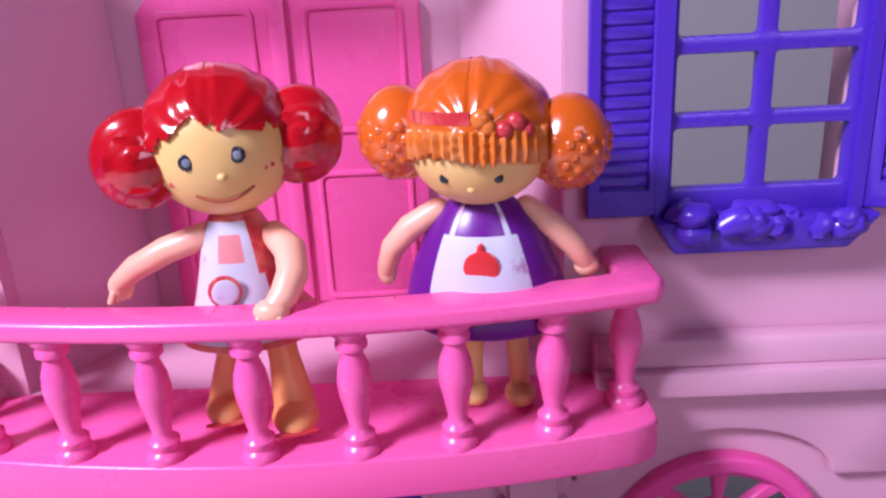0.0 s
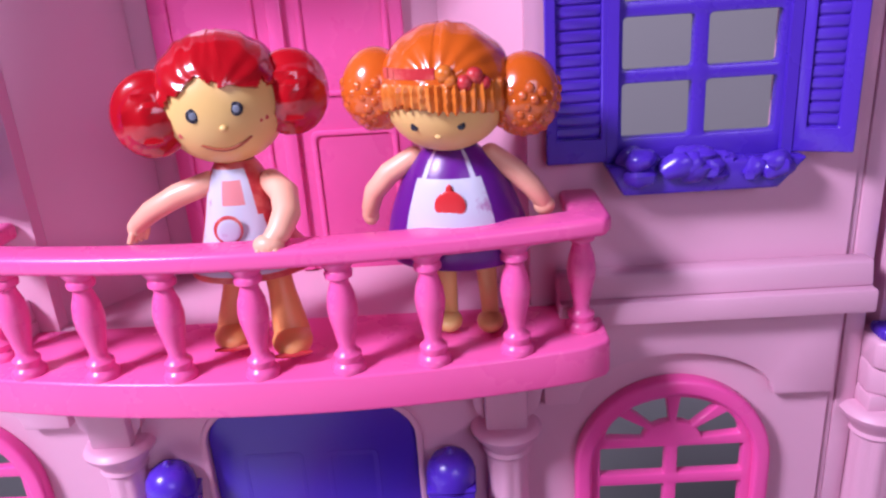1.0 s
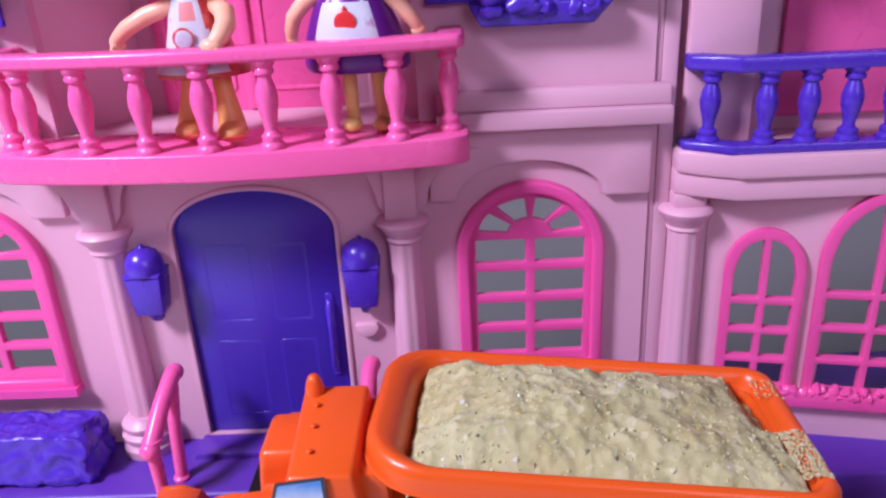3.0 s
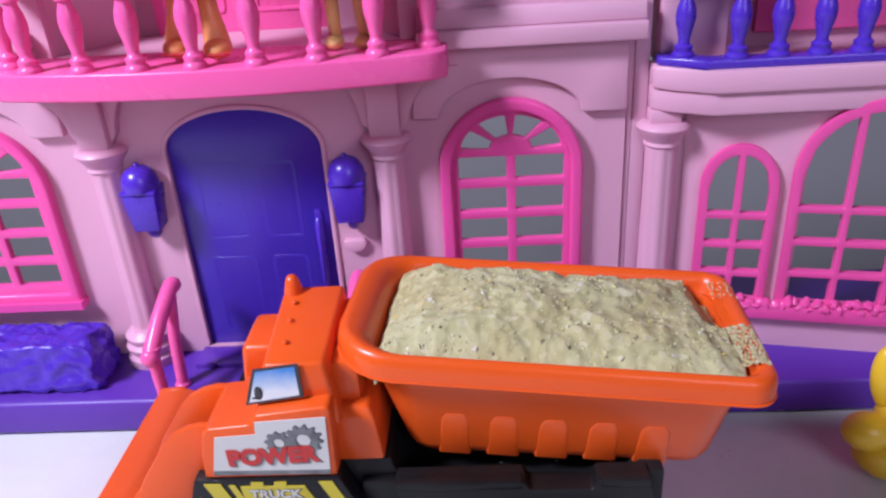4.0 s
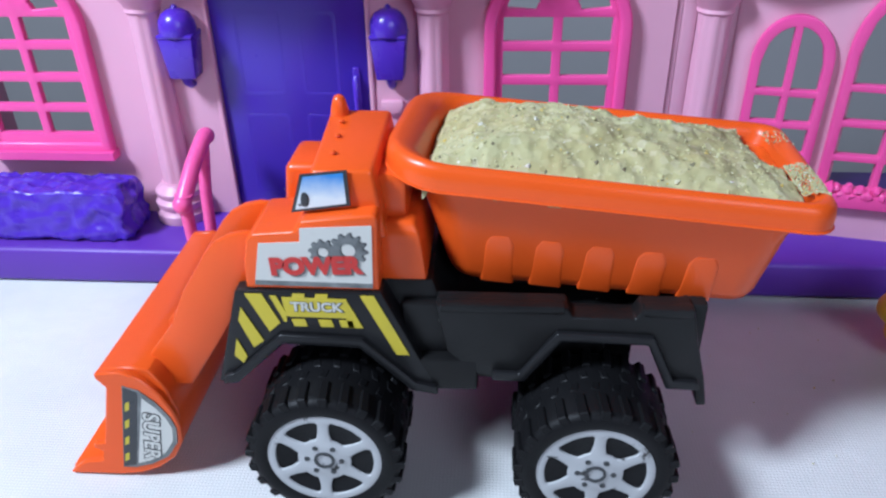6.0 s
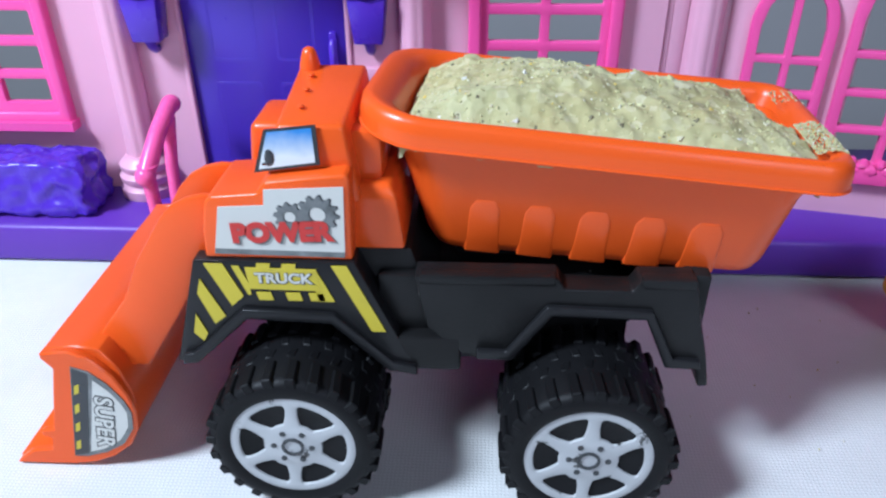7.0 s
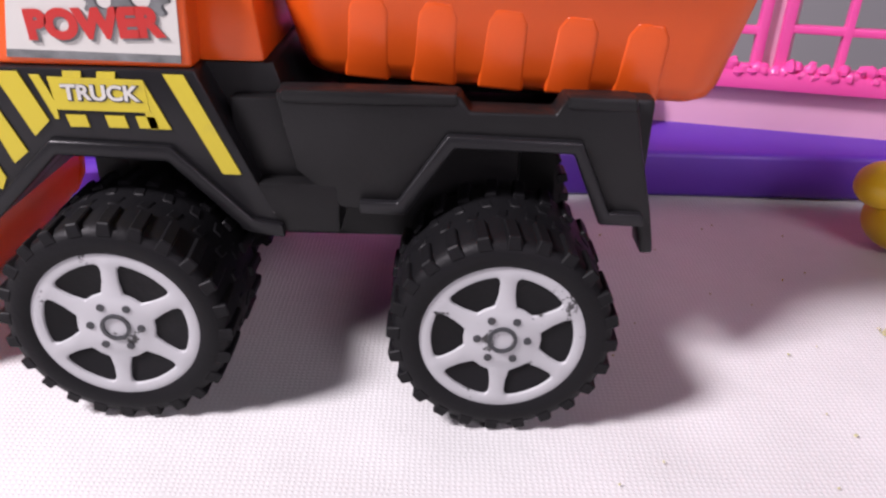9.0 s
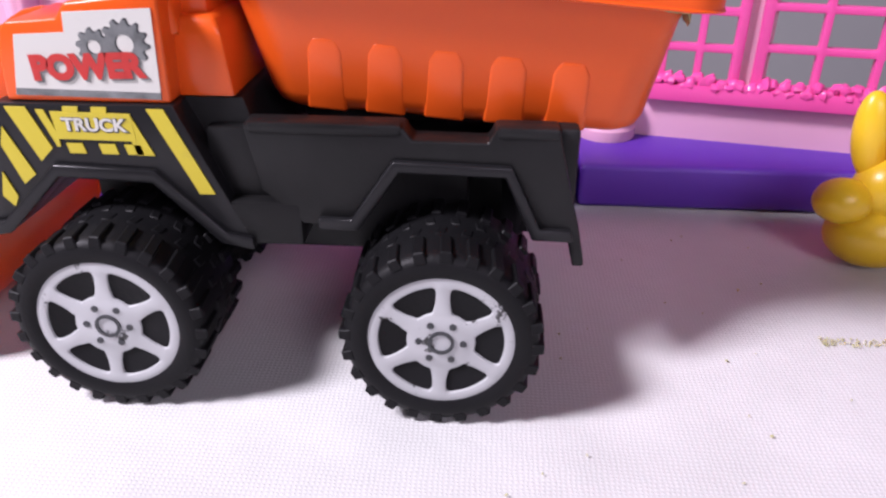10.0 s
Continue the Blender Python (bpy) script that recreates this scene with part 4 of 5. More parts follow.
def cabin_mesh():
    """The cabin: near side leaning in, roof rising a little towards the far side."""
    bm = fresh()
    low = [(0.300, 0.806), (0.530, 0.806), (0.530, 1.200), (0.300, 1.200)]
    top = [(0.350, 0.820, 0.972), (0.502, 0.820, 0.974), (0.508, 1.158, 1.004), (0.340, 1.158, 1.004)]
    a = [bm.verts.new((x, y, 0.79)) for x, y in low]
    b = [bm.verts.new(p) for p in top]
    for i in range(4):
        bm.faces.new((a[i], a[(i + 1) % 4], b[(i + 1) % 4], b[i]))
    bm.faces.new(list(reversed(a)))
    bm.faces.new(b)
    bmesh.ops.recalc_face_normals(bm, faces=bm.faces)
    soften(bm, 0.012, 3, 20)
    return bm


piece("cabin", cabin_mesh(), ORANGE, cab)
piece("windscreen_block", loft([(0.74, 0.212, 0.40, 1.012, 1.215), (0.895, 0.226, 0.40, 1.022, 1.205)], 0.022, 4), ORANGE, cab)
piece("cab_back", loft([(0.664, 0.500, 0.628, 0.815, 1.295), (0.800, 0.500, 0.610, 0.822, 1.285), (0.828, 0.500, 0.596, 0.835, 1.28)], 0.010, 2), ORANGE, cab)
piece("back_wall", rounded_box(0.500, 0.576, 0.862, 1.19, 0.80, 0.945, 0.012), ORANGE, cab)
for x, y in ((0.392, 0.900), (0.388, 0.990), (0.384, 1.070)):
    bm = fresh()
    ball(bm, (x, y, 0.979 + 0.0945 * (y - 0.82)), 0.008, 0.008, 0.0045, 12, 8)
    piece("roof_stud", bm, ORANGE, cab)
bm = fresh()
lathe(bm, [(0.027, 0.985), (0.026, 1.008), (0.022, 1.026), (0.018, 1.040), (0.013, 1.050), (0.004, 1.054)], 16, (0.369, 1.132, 0))
piece("beacon", bm, ORANGE, cab)

# stickers on the cab
FRONT = Y0 - 0.0035


def decal(outline, y, material, name="decal", label="", thick=0.003):
    bm = fresh()
    plate(bm, outline, (), y, y + thick)
    return piece(name, bm, material, cab, label)


decal([(0.189, 0.678), (0.493, 0.674), (0.501, 0.855), (0.323, 0.845), (0.319, 0.806), (0.214, 0.800)], FRONT, STICKER_WHITE, "decal", "white sticker with red lettering and grey gears")


def sign(text, size, x, z, y, material, wide=1.0, turn=0.0, bold=0.03):
    m = pose((x - TRUCK_AT.x) * U, (y - TRUCK_AT.y) * U, z * U, 90, 0, 0) @ pose(0, 0, 0, 0, 0, turn) @ Matrix.Diagonal((wide, 1, 1, 1))
    return wording(text, size, m, material, cab, bold=bold)


sign("POWER", 0.047, 0.355, 0.733, FRONT - 0.0016, STICKER_GREY, 1.02, 2.6, 0.09)
sign("POWER", 0.047, 0.351, 0.737, FRONT - 0.0026, STICKER_RED, 1.02, 2.6, 0.09)
# thin grey strip along the sticker's bottom edge
decal([(0.190, 0.678), (0.493, 0.674), (0.494, 0.688), (0.192, 0.692)], FRONT - 0.0006, STICKER_GREY, "grey_strip")


def gear(cx, cz, r, teeth, y, material):
    """A toothed ring printed on the sticker."""
    pts = []
    n = teeth * 4
    for i in range(n):
        a = 2 * math.pi * (i + 0.5) / n
        k = r * (1.0 if (i // 2) % 2 else 0.80)
        pts.append((cx + k * math.cos(a), cz + k * math.sin(a)))
    hole = [(cx + 0.40 * r * math.cos(2 * math.pi * i / 18), cz + 0.40 * r * math.sin(2 * math.pi * i / 18)) for i in range(18)]
    bm = fresh()
    plate(bm, pts, [hole], y, y + 0.0010)
    piece("gear_print", bm, material, cab)


gear(0.441, 0.787, 0.049, 12, FRONT - 0.0006, STICKER_DARK)
gear(0.437, 0.785, 0.048, 12, FRONT - 0.0010, STICKER_GREY)
gear(0.377, 0.780, 0.037, 10, FRONT - 0.0008, STICKER_DARK)
gear(0.374, 0.778, 0.036, 10, FRONT - 0.0012, STICKER_GREY)
LOW = Y0 - 0.0135
decal([(0.160, 0.655), (0.205, 0.655), (0.243, 0.566), (0.2115, 0.536)], LOW, STICKER_YELLOW, "stripe")
decal([(0.144, 0.612), (0.191, 0.505), (0.161, 0.4815), (0.131, 0.570)], LOW, STICKER_YELLOW, "stripe")
decal([(0.117, 0.509), (0.138, 0.451), (0.125, 0.427), (0.103, 0.452)], LOW, STICKER_YELLOW, "stripe")
decal([(0.460, 0.656), (0.496, 0.656), (0.580, 0.470), (0.546, 0.470)], LOW, STICKER_YELLOW, "stripe")
decal([(0.405, 0.640), (0.425, 0.640), (0.462, 0.555), (0.425, 0.555)], LOW, STICKER_YELLOW, "stripe")
decal([(0.225, 0.650), (0.242, 0.650), (0.262, 0.600), (0.262, 0.570), (0.255, 0.570)], LOW, STICKER_YELLOW, "stripe")
for x in (0.275, 0.345, 0.400):
    decal([(x, 0.578), (x + 0.035, 0.578), (x + 0.040, 0.556), (x + 0.005, 0.556)], LOW, STICKER_YELLOW, "stripe")
for x in (0.285, 0.345):
    decal([(x, 0.658), (x + 0.032, 0.658), (x + 0.030, 0.645), (x - 0.002, 0.645)], LOW, STICKER_YELLOW, "stripe")
decal([(0.256, 0.647), (0.424, 0.645), (0.429, 0.586), (0.263, 0.588)], LOW - 0.001, STICKER_YELLOW, "name_plate")
sign("TRUCK", 0.0275, 0.346, 0.6185, LOW - 0.0016, STICKER_DARK, 1.08, 0.0, 0.09)
sign("TRUCK", 0.0275, 0.345, 0.6195, LOW - 0.0024, STICKER_WHITE, 1.08, 0.0, 0.04)


def slanted_quad(corners, grow, push, material, name, label=""):
    c = [Vector(p) for p in corners]
    mid = sum(c, Vector()) / 4
    nrm = (c[1] - c[0]).cross(c[2] - c[0]).normalized()
    nrm = nrm if nrm.y < 0 else -nrm
    bm = fresh()
    a = [bm.verts.new(mid + (p - mid) * grow + nrm * push) for p in c]
    b = [bm.verts.new(mid + (p - mid) * grow + nrm * (push - 0.004)) for p in c]
    bm.faces.new(a)
    bm.faces.new(list(reversed(b)))
    for i in range(4):
        bm.faces.new((a[i], a[(i + 1) % 4], b[(i + 1) % 4], b[i]))
    bmesh.ops.recalc_face_normals(bm, faces=bm.faces)
    return piece(name, bm, material, cab, label)


PANE = [(0.297, 0.8015, 0.868), (0.446, 0.8030, 0.889), (0.440, 0.8180, 0.977), (0.325, 0.8170, 0.964)]
slanted_quad(PANE, 1.0, 0.005, STICKER_DARK, "window_decal", "printed cab window with blue sky and a mirror")
slanted_quad(PANE, 0.86, 0.0065, SKY_PRINT, "window_print")
bm = fresh()
ball(bm, (0.334, 0.7995, 0.899), 0.011, 0.003, 0.025, 12, 8)
tube(bm, [(0.334, 0.7975, 0.893), (0.318, 0.7965, 0.890)], 0.0025, 6)
piece("mirror_print", bm, STICKER_DARK, cab)

# dozer blade and its arms
BLADE = [(-0.306, 0.393), (-0.230, 0.404), (-0.158, 0.398), (-0.122, 0.330), (-0.104, 0.250), (-0.104, 0.180), (-0.124, 0.110), (-0.165, 0.050), (-0.220, 0.014), (-0.300, 0.006), (-0.478, 0.004), (-0.470, 0.016), (-0.360, 0.036), (-0.235, 0.046), (-0.185, 0.090), (-0.150, 0.140), (-0.134, 0.200), (-0.140, 0.270), (-0.168, 0.340), (-0.220, 0.372), (-0.304, 0.368)]
BY0, BY1 = 0.742, 1.50
BX = 0.010
at_blade = lambda pts: [(x + BX, z) for x, z in pts]
blade = piece("dozer_blade", cross(at_blade(BLADE), BY0, BY1, 0.004, 1), ORANGE, None, "curved orange dozer blade resting on the cloth")
CHEEK = [(-0.306, 0.394), (-0.230, 0.402), (-0.178, 0.378), (-0.132, 0.325), (-0.106, 0.262), (-0.096, 0.205), (-0.104, 0.142), (-0.136, 0.084), (-0.190, 0.040), (-0.250, 0.014), (-0.320, 0.004), (-0.476, 0.003), (-0.452, 0.026), (-0.418, 0.052), (-0.362, 0.060), (-0.352, 0.098), (-0.376, 0.110), (-0.372, 0.128), (-0.338, 0.132), (-0.282, 0.345), (-0.306, 0.376)]
for a, b in ((BY0 - 0.022, BY0 + 0.001), (BY1 - 0.001, BY1 + 0.022)):
    piece("cheek_plate", cross(at_blade(CHEEK), a, b, 0.004, 1), ORANGE, blade)
bm = fresh()
plate(bm, at_blade([(-0.232, 0.356), (-0.190, 0.342), (-0.150, 0.302), (-0.118, 0.247), (-0.107, 0.205), (-0.115, 0.148), (-0.150, 0.094), (-0.205, 0.060), (-0.262, 0.042), (-0.300, 0.042)]), (), BY0 - 0.0255, BY0 - 0.0215)
piece("decal", bm, STICKER_GREY, blade, "half-round sticker on the blade's cheek")
bm = fresh()
plate(bm, at_blade([(-0.184, 0.316), (-0.152, 0.282), (-0.128, 0.240), (-0.118, 0.205), (-0.126, 0.156), (-0.157, 0.108), (-0.208, 0.074), (-0.250, 0.060)]), (), BY0 - 0.0265, BY0 - 0.0245)
piece("decal_print", bm, STICKER_WHITE, blade)
bm = fresh()
plate(bm, at_blade([(-0.230, 0.353), (-0.192, 0.336), (-0.258, 0.054), (-0.298, 0.045)]), (), BY0 - 0.0265, BY0 - 0.0245)
piece("decal_band", bm, STICKER_DARK, blade)
bm = fresh()
for k in range(4):
    z = 0.066 + 0.066 * k
    x = -0.297 + (z - 0.046) * 0.2255
    plate(bm, at_blade([(x + 0.004, z), (x + 0.018, z + 0.008), (x + 0.025, z + 0.038), (x + 0.011, z + 0.030)]), (), BY0 - 0.0272, BY0 - 0.0255)
piece("decal_stripes", bm, STICKER_YELLOW, blade)
for push, material, bold in ((0.0268, STICKER_DARK, 0.10), (0.0276, STICKER_WHITE, 0.03)):
    m = pose((-0.177 - TRUCK_AT.x) * U, (BY0 - push - TRUCK_AT.y) * U, 0.172 * U, 90, 0, 0) @ pose(0, 0, 0, 0, 0, -100)
    wording("SUPER", 0.047, m, material, blade, bold=bold)
ARM = [(0.215, 0.806), (0.165, 0.808), (0.125, 0.799), (0.085, 0.777), (0.052, 0.742), (0.022, 0.696), (-0.028, 0.622), (-0.080, 0.512), (-0.165, 0.405), (-0.150, 0.300), (-0.060, 0.300), (0.040, 0.450), (0.110, 0.560), (0.215, 0.690)]
for a, b, up in ((0.798, 0.818, 0.0), (0.944, 0.968, 0.010)):
    piece("lift_arm", cross([(x, z + up) for x, z in ARM], a, b, 0.006, 2), ORANGE, blade)
bm = fresh()
for z, x in ((0.46, -0.04), (0.36, -0.115)):
    box(bm, x, x + 0.05, 0.814, 0.948, z - 0.03, z)
soften(bm, 0.008, 2)
piece("cross_bar", bm, ORANGE, blade)


# wheels
def tyre_mesh(w):
    bm = fresh()
    lathe(bm, [(0.150, 0.012), (0.160, 0.002), (0.182, 0.0), (0.202, 0.008), (0.208, 0.026), (0.2095, w * 0.5), (0.208, w - 0.026), (0.198, w - 0.008), (0.184, w), (0.166, w - 0.002), (0.155, w - 0.012)], 56, (0, 0, 0), "y")
    return bm


def lug_mesh(y0, y1, r0, r1, half, skew):
    """One block of tread, a little slanted, its top drawn in."""
    bm = fresh()
    c = [(r0, y0, -half - skew), (r0, y1, -half + skew), (r0, y1, half + skew), (r0, y0, half - skew)]
    k = 0.82
    top = [(r1, y0 + (0.004 if y < (y0 + y1) / 2 else y1 - y0 - 0.004), z * k) for _, y, z in c]
    v = [bm.verts.new(p) for p in c + top]
    for f in ((0, 3, 2, 1), (4, 5, 6, 7), (0, 1, 5, 4), (1, 2, 6, 5), (2, 3, 7, 6), (3, 0, 4, 7)):
        bm.faces.new([v[i] for i in f])
    bmesh.ops.recalc_face_normals(bm, faces=bm.faces)
    bm.normal_update()
    soften(bm, 0.0025, 1)
    return bm


def rim_mesh():
    bm = fresh()
    n = 60
    outer = [(0.156 * math.cos(2 * math.pi * i / n), 0.156 * math.sin(2 * math.pi * i / n)) for i in range(n)]
    holes = []
    for k in range(6):
        mid = 60 * k
        ring = []
        for i in range(7):
            a = radians(mid - 20 + 40 * i / 6)
            ring.append((0.133 * math.cos(a), 0.133 * math.sin(a)))
        ring += [(k * math.cos(radians(mid + a)), k * math.sin(radians(mid + a))) for k, a in ((0.128, 22.5), (0.119, 23.0), (0.097, 21.0))]
        for i in range(3):
            a = radians(mid + 14 - 14 * i)
            ring.append((0.073 * math.cos(a), 0.073 * math.sin(a)))
        ring += [(k * math.cos(radians(mid - a)), k * math.sin(radians(mid - a))) for k, a in ((0.097, 21.0), (0.119, 23.0), (0.128, 22.5))]
        holes.append(ring)
    plate(bm, outer, holes, 0.006, 0.030)
    soften(bm, 0.004, 2)
    return bm


def nut_mesh():
    bm = fresh()
    lathe(bm, [(0.0078, 0.0065), (0.0078, 0.004), (0.004, 0.0036)], 10, (0, 0, 0), "y")
    return bm


def hub_ring():
    bm = fresh()
    n = 24
    ring = lambda r: [(r * math.cos(2 * math.pi * i / n), r * math.sin(2 * math.pi * i / n)) for i in range(n)]
    plate(bm, ring(0.028), [ring(0.021)], 0.002, 0.008)
    return bm


LUGS = {}


def drum_mesh(w):
    bm = fresh()
    lathe(bm, [(0.050, 0.028), (0.060, 0.05), (0.060, w * 0.6), (0.154, w * 0.62), (0.154, w - 0.02), (0.02, w - 0.02)], 24, (0, 0, 0), "y")
    return bm


def wheel(x, y, z, spin, flip):
    ob = piece("wheel", drum_mesh(0.27), RUBBER, truck, "chunky black wheel with a chipped white six-spoke rim")
    bmesh_free = ob.data
    bmesh_free.transform(Matrix.Translation(TRUCK_AT * U))
    ob.matrix_local = Matrix.Translation((Vector((x, y, z)) - TRUCK_AT) * U) @ Matrix.Rotation(radians(180 if flip else 0), 4, "Z") @ Matrix.Rotation(radians(spin), 4, "Y")
    w = 0.27
    part("tyre", tyre_mesh(w), RUBBER, ob, smooth=50)
    part("rim", rim_mesh(), RIM_WHITE, ob)
    part("hub_ring", hub_ring(), STICKER_DARK, ob)
    rows = [("near", 0.002, w * 0.31, 0.190, 0.2165, 0.0140, 0.003, 0.0), ("far", w * 0.69, w - 0.002, 0.190, 0.2165, 0.0140, -0.003, 0.5)]
    if not flip:
        rows += [("mid", w * 0.35, w * 0.49, 0.200, 0.2114, 0.0125, -0.003, 0.25), ("mid_far", w * 0.52, w * 0.66, 0.200, 0.2114, 0.0125, 0.003, 0.75)]
    for key, y0, y1, r0, r1, half, skew, lag in rows:
        for i in range(24):
            if key not in LUGS:
                LUGS[key] = part("tread_lug", lug_mesh(y0, y1, r0, r1, half, skew), RUBBER, ob, smooth=30)
                one = LUGS[key]
            else:
                one = new("tread_lug", LUGS[key].data)
                one.parent = ob
            one.matrix_local = Matrix.Rotation(-2 * math.pi * (i + lag) / 24, 4, "Y")
    for i in range(6):
        if "nut" not in LUGS:
            LUGS["nut"] = part("wheel_nut", nut_mesh(), STICKER_DARK, ob)
            one = LUGS["nut"]
        else:
            one = new("wheel_nut", LUGS["nut"].data)
            one.parent = ob
        one.location = (0.0047 * math.cos(radians(60 * i)), 0, 0.0047 * math.sin(radians(60 * i)))


wheel(0.355, 0.602, 0.2165, 3, False)
wheel(1.075, 0.590, 0.2155, 2, False)
wheel(0.350, 1.508, 0.2155, 20, True)
wheel(1.075, 1.508, 0.2155, 8, True)
for x in (0.350, 1.075):
    bm = fresh()
    lathe(bm, [(0.04, 0.80), (0.04, 1.30)], 16, (x, 0, 0.2155), "y")
    box(bm, x - 0.12, x + 0.12, 0.92, 1.19, 0.20, 0.52)
    piece("axle", bm, DARK_FRAME)

# tipping bed
BED = pose(1.044, 1.051, 0.612, -2.2, 3.6, -3.9)


def ring_pts(hx, hy, r, z, n=6, dx=0.0, tilt=0.0, fore=None):
    """A rounded rectangle; fore is the radius of its two corners behind the cab."""
    k = fore or r
    pts = []
    for cx, cy, a0, q in ((hx - r, hy - r, 0, r), (-hx + k, hy - k, 90, k), (-hx + k, -hy + k, 180, k), (hx - r, -hy + r, 270, r)):
        for i in range(n + 1):
            a = radians(a0 + 90 * i / n)
            x = cx + q * math.cos(a) + dx
            pts.append(Vector((x, cy + q * math.sin(a), z + tilt * x + (0.024 * max(0.0, (-x - 0.2) / 0.34) ** 2 if fore else 0.0))))
    return pts


def skin(rings, close_start=True, close_end=True, m=BED):
    bm = fresh()
    vs = [[bm.verts.new(m @ p) for p in ring] for ring in rings]
    for a, b in zip(vs, vs[1:]):
        for i in range(len(a)):
            bm.faces.new((a[i], a[(i + 1) % len(a)], b[(i + 1) % len(a)], b[i]))
    if close_start:
        bm.faces.new(vs[0])
    if close_end:
        bm.faces.new(vs[-1])
    bmesh.ops.recalc_face_normals(bm, faces=bm.faces)
    return bm


RIMS = [
    ring_pts(0.372, 0.160, 0.05, -0.008, dx=0.046, tilt=0.026),
    ring_pts(0.396, 0.182, 0.07, 0.004, dx=0.046, tilt=0.026),
    ring_pts(0.410, 0.196, 0.08, 0.030, dx=0.044, tilt=0.024),
    ring_pts(0.480, 0.256, 0.085, 0.296, dx=0.010, fore=0.12),
    ring_pts(0.530, 0.284, 0.070, 0.282, dx=0.006, fore=0.150),
    ring_pts(0.538, 0.291, 0.072, 0.274, dx=0.006, fore=0.154),
    ring_pts(0.547, 0.298, 0.076, 0.2755, dx=0.006, fore=0.158),
    ring_pts(0.5478, 0.2988, 0.076, 0.2785, dx=0.006, fore=0.158),
    ring_pts(0.5435, 0.2945, 0.074, 0.2815, dx=0.006, fore=0.156),
    ring_pts(0.544, 0.295, 0.074, 0.306, dx=0.006, fore=0.156),
    ring_pts(0.540, 0.292, 0.072, 0.330, dx=0.006, fore=0.154),
    ring_pts(0.528, 0.284, 0.066, 0.344, dx=0.006, fore=0.150),
    ring_pts(0.514, 0.275, 0.060, 0.346, dx=0.006, fore=0.140),
    ring_pts(0.490, 0.262, 0.055, 0.338, dx=0.016, fore=0.120),
    ring_pts(0.476, 0.256, 0.050, 0.318, dx=0.022, fore=0.110),
    ring_pts(0.455, 0.245, 0.05, 0.260, dx=0.027, fore=0.09),
    ring_pts(0.370, 0.180, 0.05, 0.040, dx=0.03),
]
bed = piece("dump_bed", skin(RIMS), ORANGE, None, "orange tipping bed with a rolled rim and ribbed sides", smooth=50)
for side in (-1, 1):
    for i in range(5):
        x = -0.225 + 0.128 * i
        bm = fresh()
        a = [(x - 0.044, 0.1868, -0.006 + 0.024 * x), (x + 0.044, 0.1868, -0.006 + 0.024 * x), (x + 0.038, 0.2182, 0.125), (x + 0.024, 0.2236, 0.150), (x - 0.024, 0.2236, 0.150), (x - 0.038, 0.2182, 0.125)]
        out = [bm.verts.new(BED @ Vector((p[0], side * (p[1] + 0.0018), p[2]))) for p in a]
        inn = [bm.verts.new(BED @ Vector((p[0], side * (p[1] - 0.012), p[2]))) for p in a]
        bm.faces.new(out)
        bm.faces.new(list(reversed(inn)))
        for k in range(6):
            bm.faces.new((out[k], out[(k + 1) % 6], inn[(k + 1) % 6], inn[k]))
        bmesh.ops.recalc_face_normals(bm, faces=bm.faces)
        soften(bm, 0.010, 3, 40)
        piece("rib", bm, ORANGE, bed)


# ---- sand heaped in the bed ----
HEAP = Matrix.Translation(SHIFT) @ BED

def sand_height(x, y):
    ex, ey = abs(x - 0.03) / 0.465, abs(y) / 0.257
    edge = max(ex, ey)
    h = 0.316 + 0.084 * max(0.0, 1 - edge ** 2.2) * (1.0 - 0.42 * x / 0.45) + 0.006 * max(-0.6, x / 0.45)
    p = Vector((x * 9, y * 9, 2.0))
    return h + 0.014 * noise.noise(p) + 0.010 * noise.noise(p * 2.6) + 0.005 * noise.noise(p * 7) - (0.016 if edge > 0.97 else 0) - 0.060 * min(1.0, max(0.0, (x - 0.405) / 0.05)) * min(1.0, max(0.0, (y + 0.01) / 0.05))


bm = fresh()
nx, ny = 130, 58
grid = []
for j in range(ny + 1):
    row = []
    for i in range(nx + 1):
        x, y = -0.432 + 0.918 * i / nx, -0.249 + 0.498 * j / ny
        z = sand_height(x, y) + 0.0022 * noise.noise(Vector((x * 150, y * 150, 5)))
        row.append(bm.verts.new(HEAP @ Vector((x, y, z))))
    grid.append(row)
for a, b in zip(grid, grid[1:]):
    for i in range(nx):
        bm.faces.new((a[i], a[i + 1], b[i + 1], b[i]))
edge_loop = grid[0] + [r[-1] for r in grid[1:]] + list(reversed(grid[-1][:-1])) + [r[0] for r in reversed(grid[1:-1])]
low = [bm.verts.new(v.co - Vector((0, 0, 0.06))) for v in edge_loop]
for i in range(len(low)):
    j = (i + 1) % len(low)
    bm.faces.new((edge_loop[i], edge_loop[j], low[j], low[i]))
bmesh.ops.recalc_face_normals(bm, faces=bm.faces)
sand = tagged(part("sand_load", bm, SAND, smooth=180), "heap of pale gritty sand filling the truck bed", "sand")


def grain_mesh(spots, seed):
    bm = fresh()
    rnd = random.Random(seed)
    for p, s in spots:
        t = Euler((rnd.random() * 6, rnd.random() * 6, rnd.random() * 6)).to_matrix()
        vs = []
        for d in ((1, 0, 0), (-1, 0, 0), (0, 1, 0), (0, -1, 0), (0, 0, 1), (0, 0, -1)):
            vs.append(bm.verts.new(Vector(p) + t @ (Vector(d) * s * rnd.uniform(0.55, 1.1))))
        for a, b, c in ((0, 2, 4), (2, 1, 4), (1, 3, 4), (3, 0, 4), (2, 0, 5), (1, 2, 5), (3, 1, 5), (0, 3, 5)):
            bm.faces.new((vs[a], vs[b], vs[c]))
    return bm


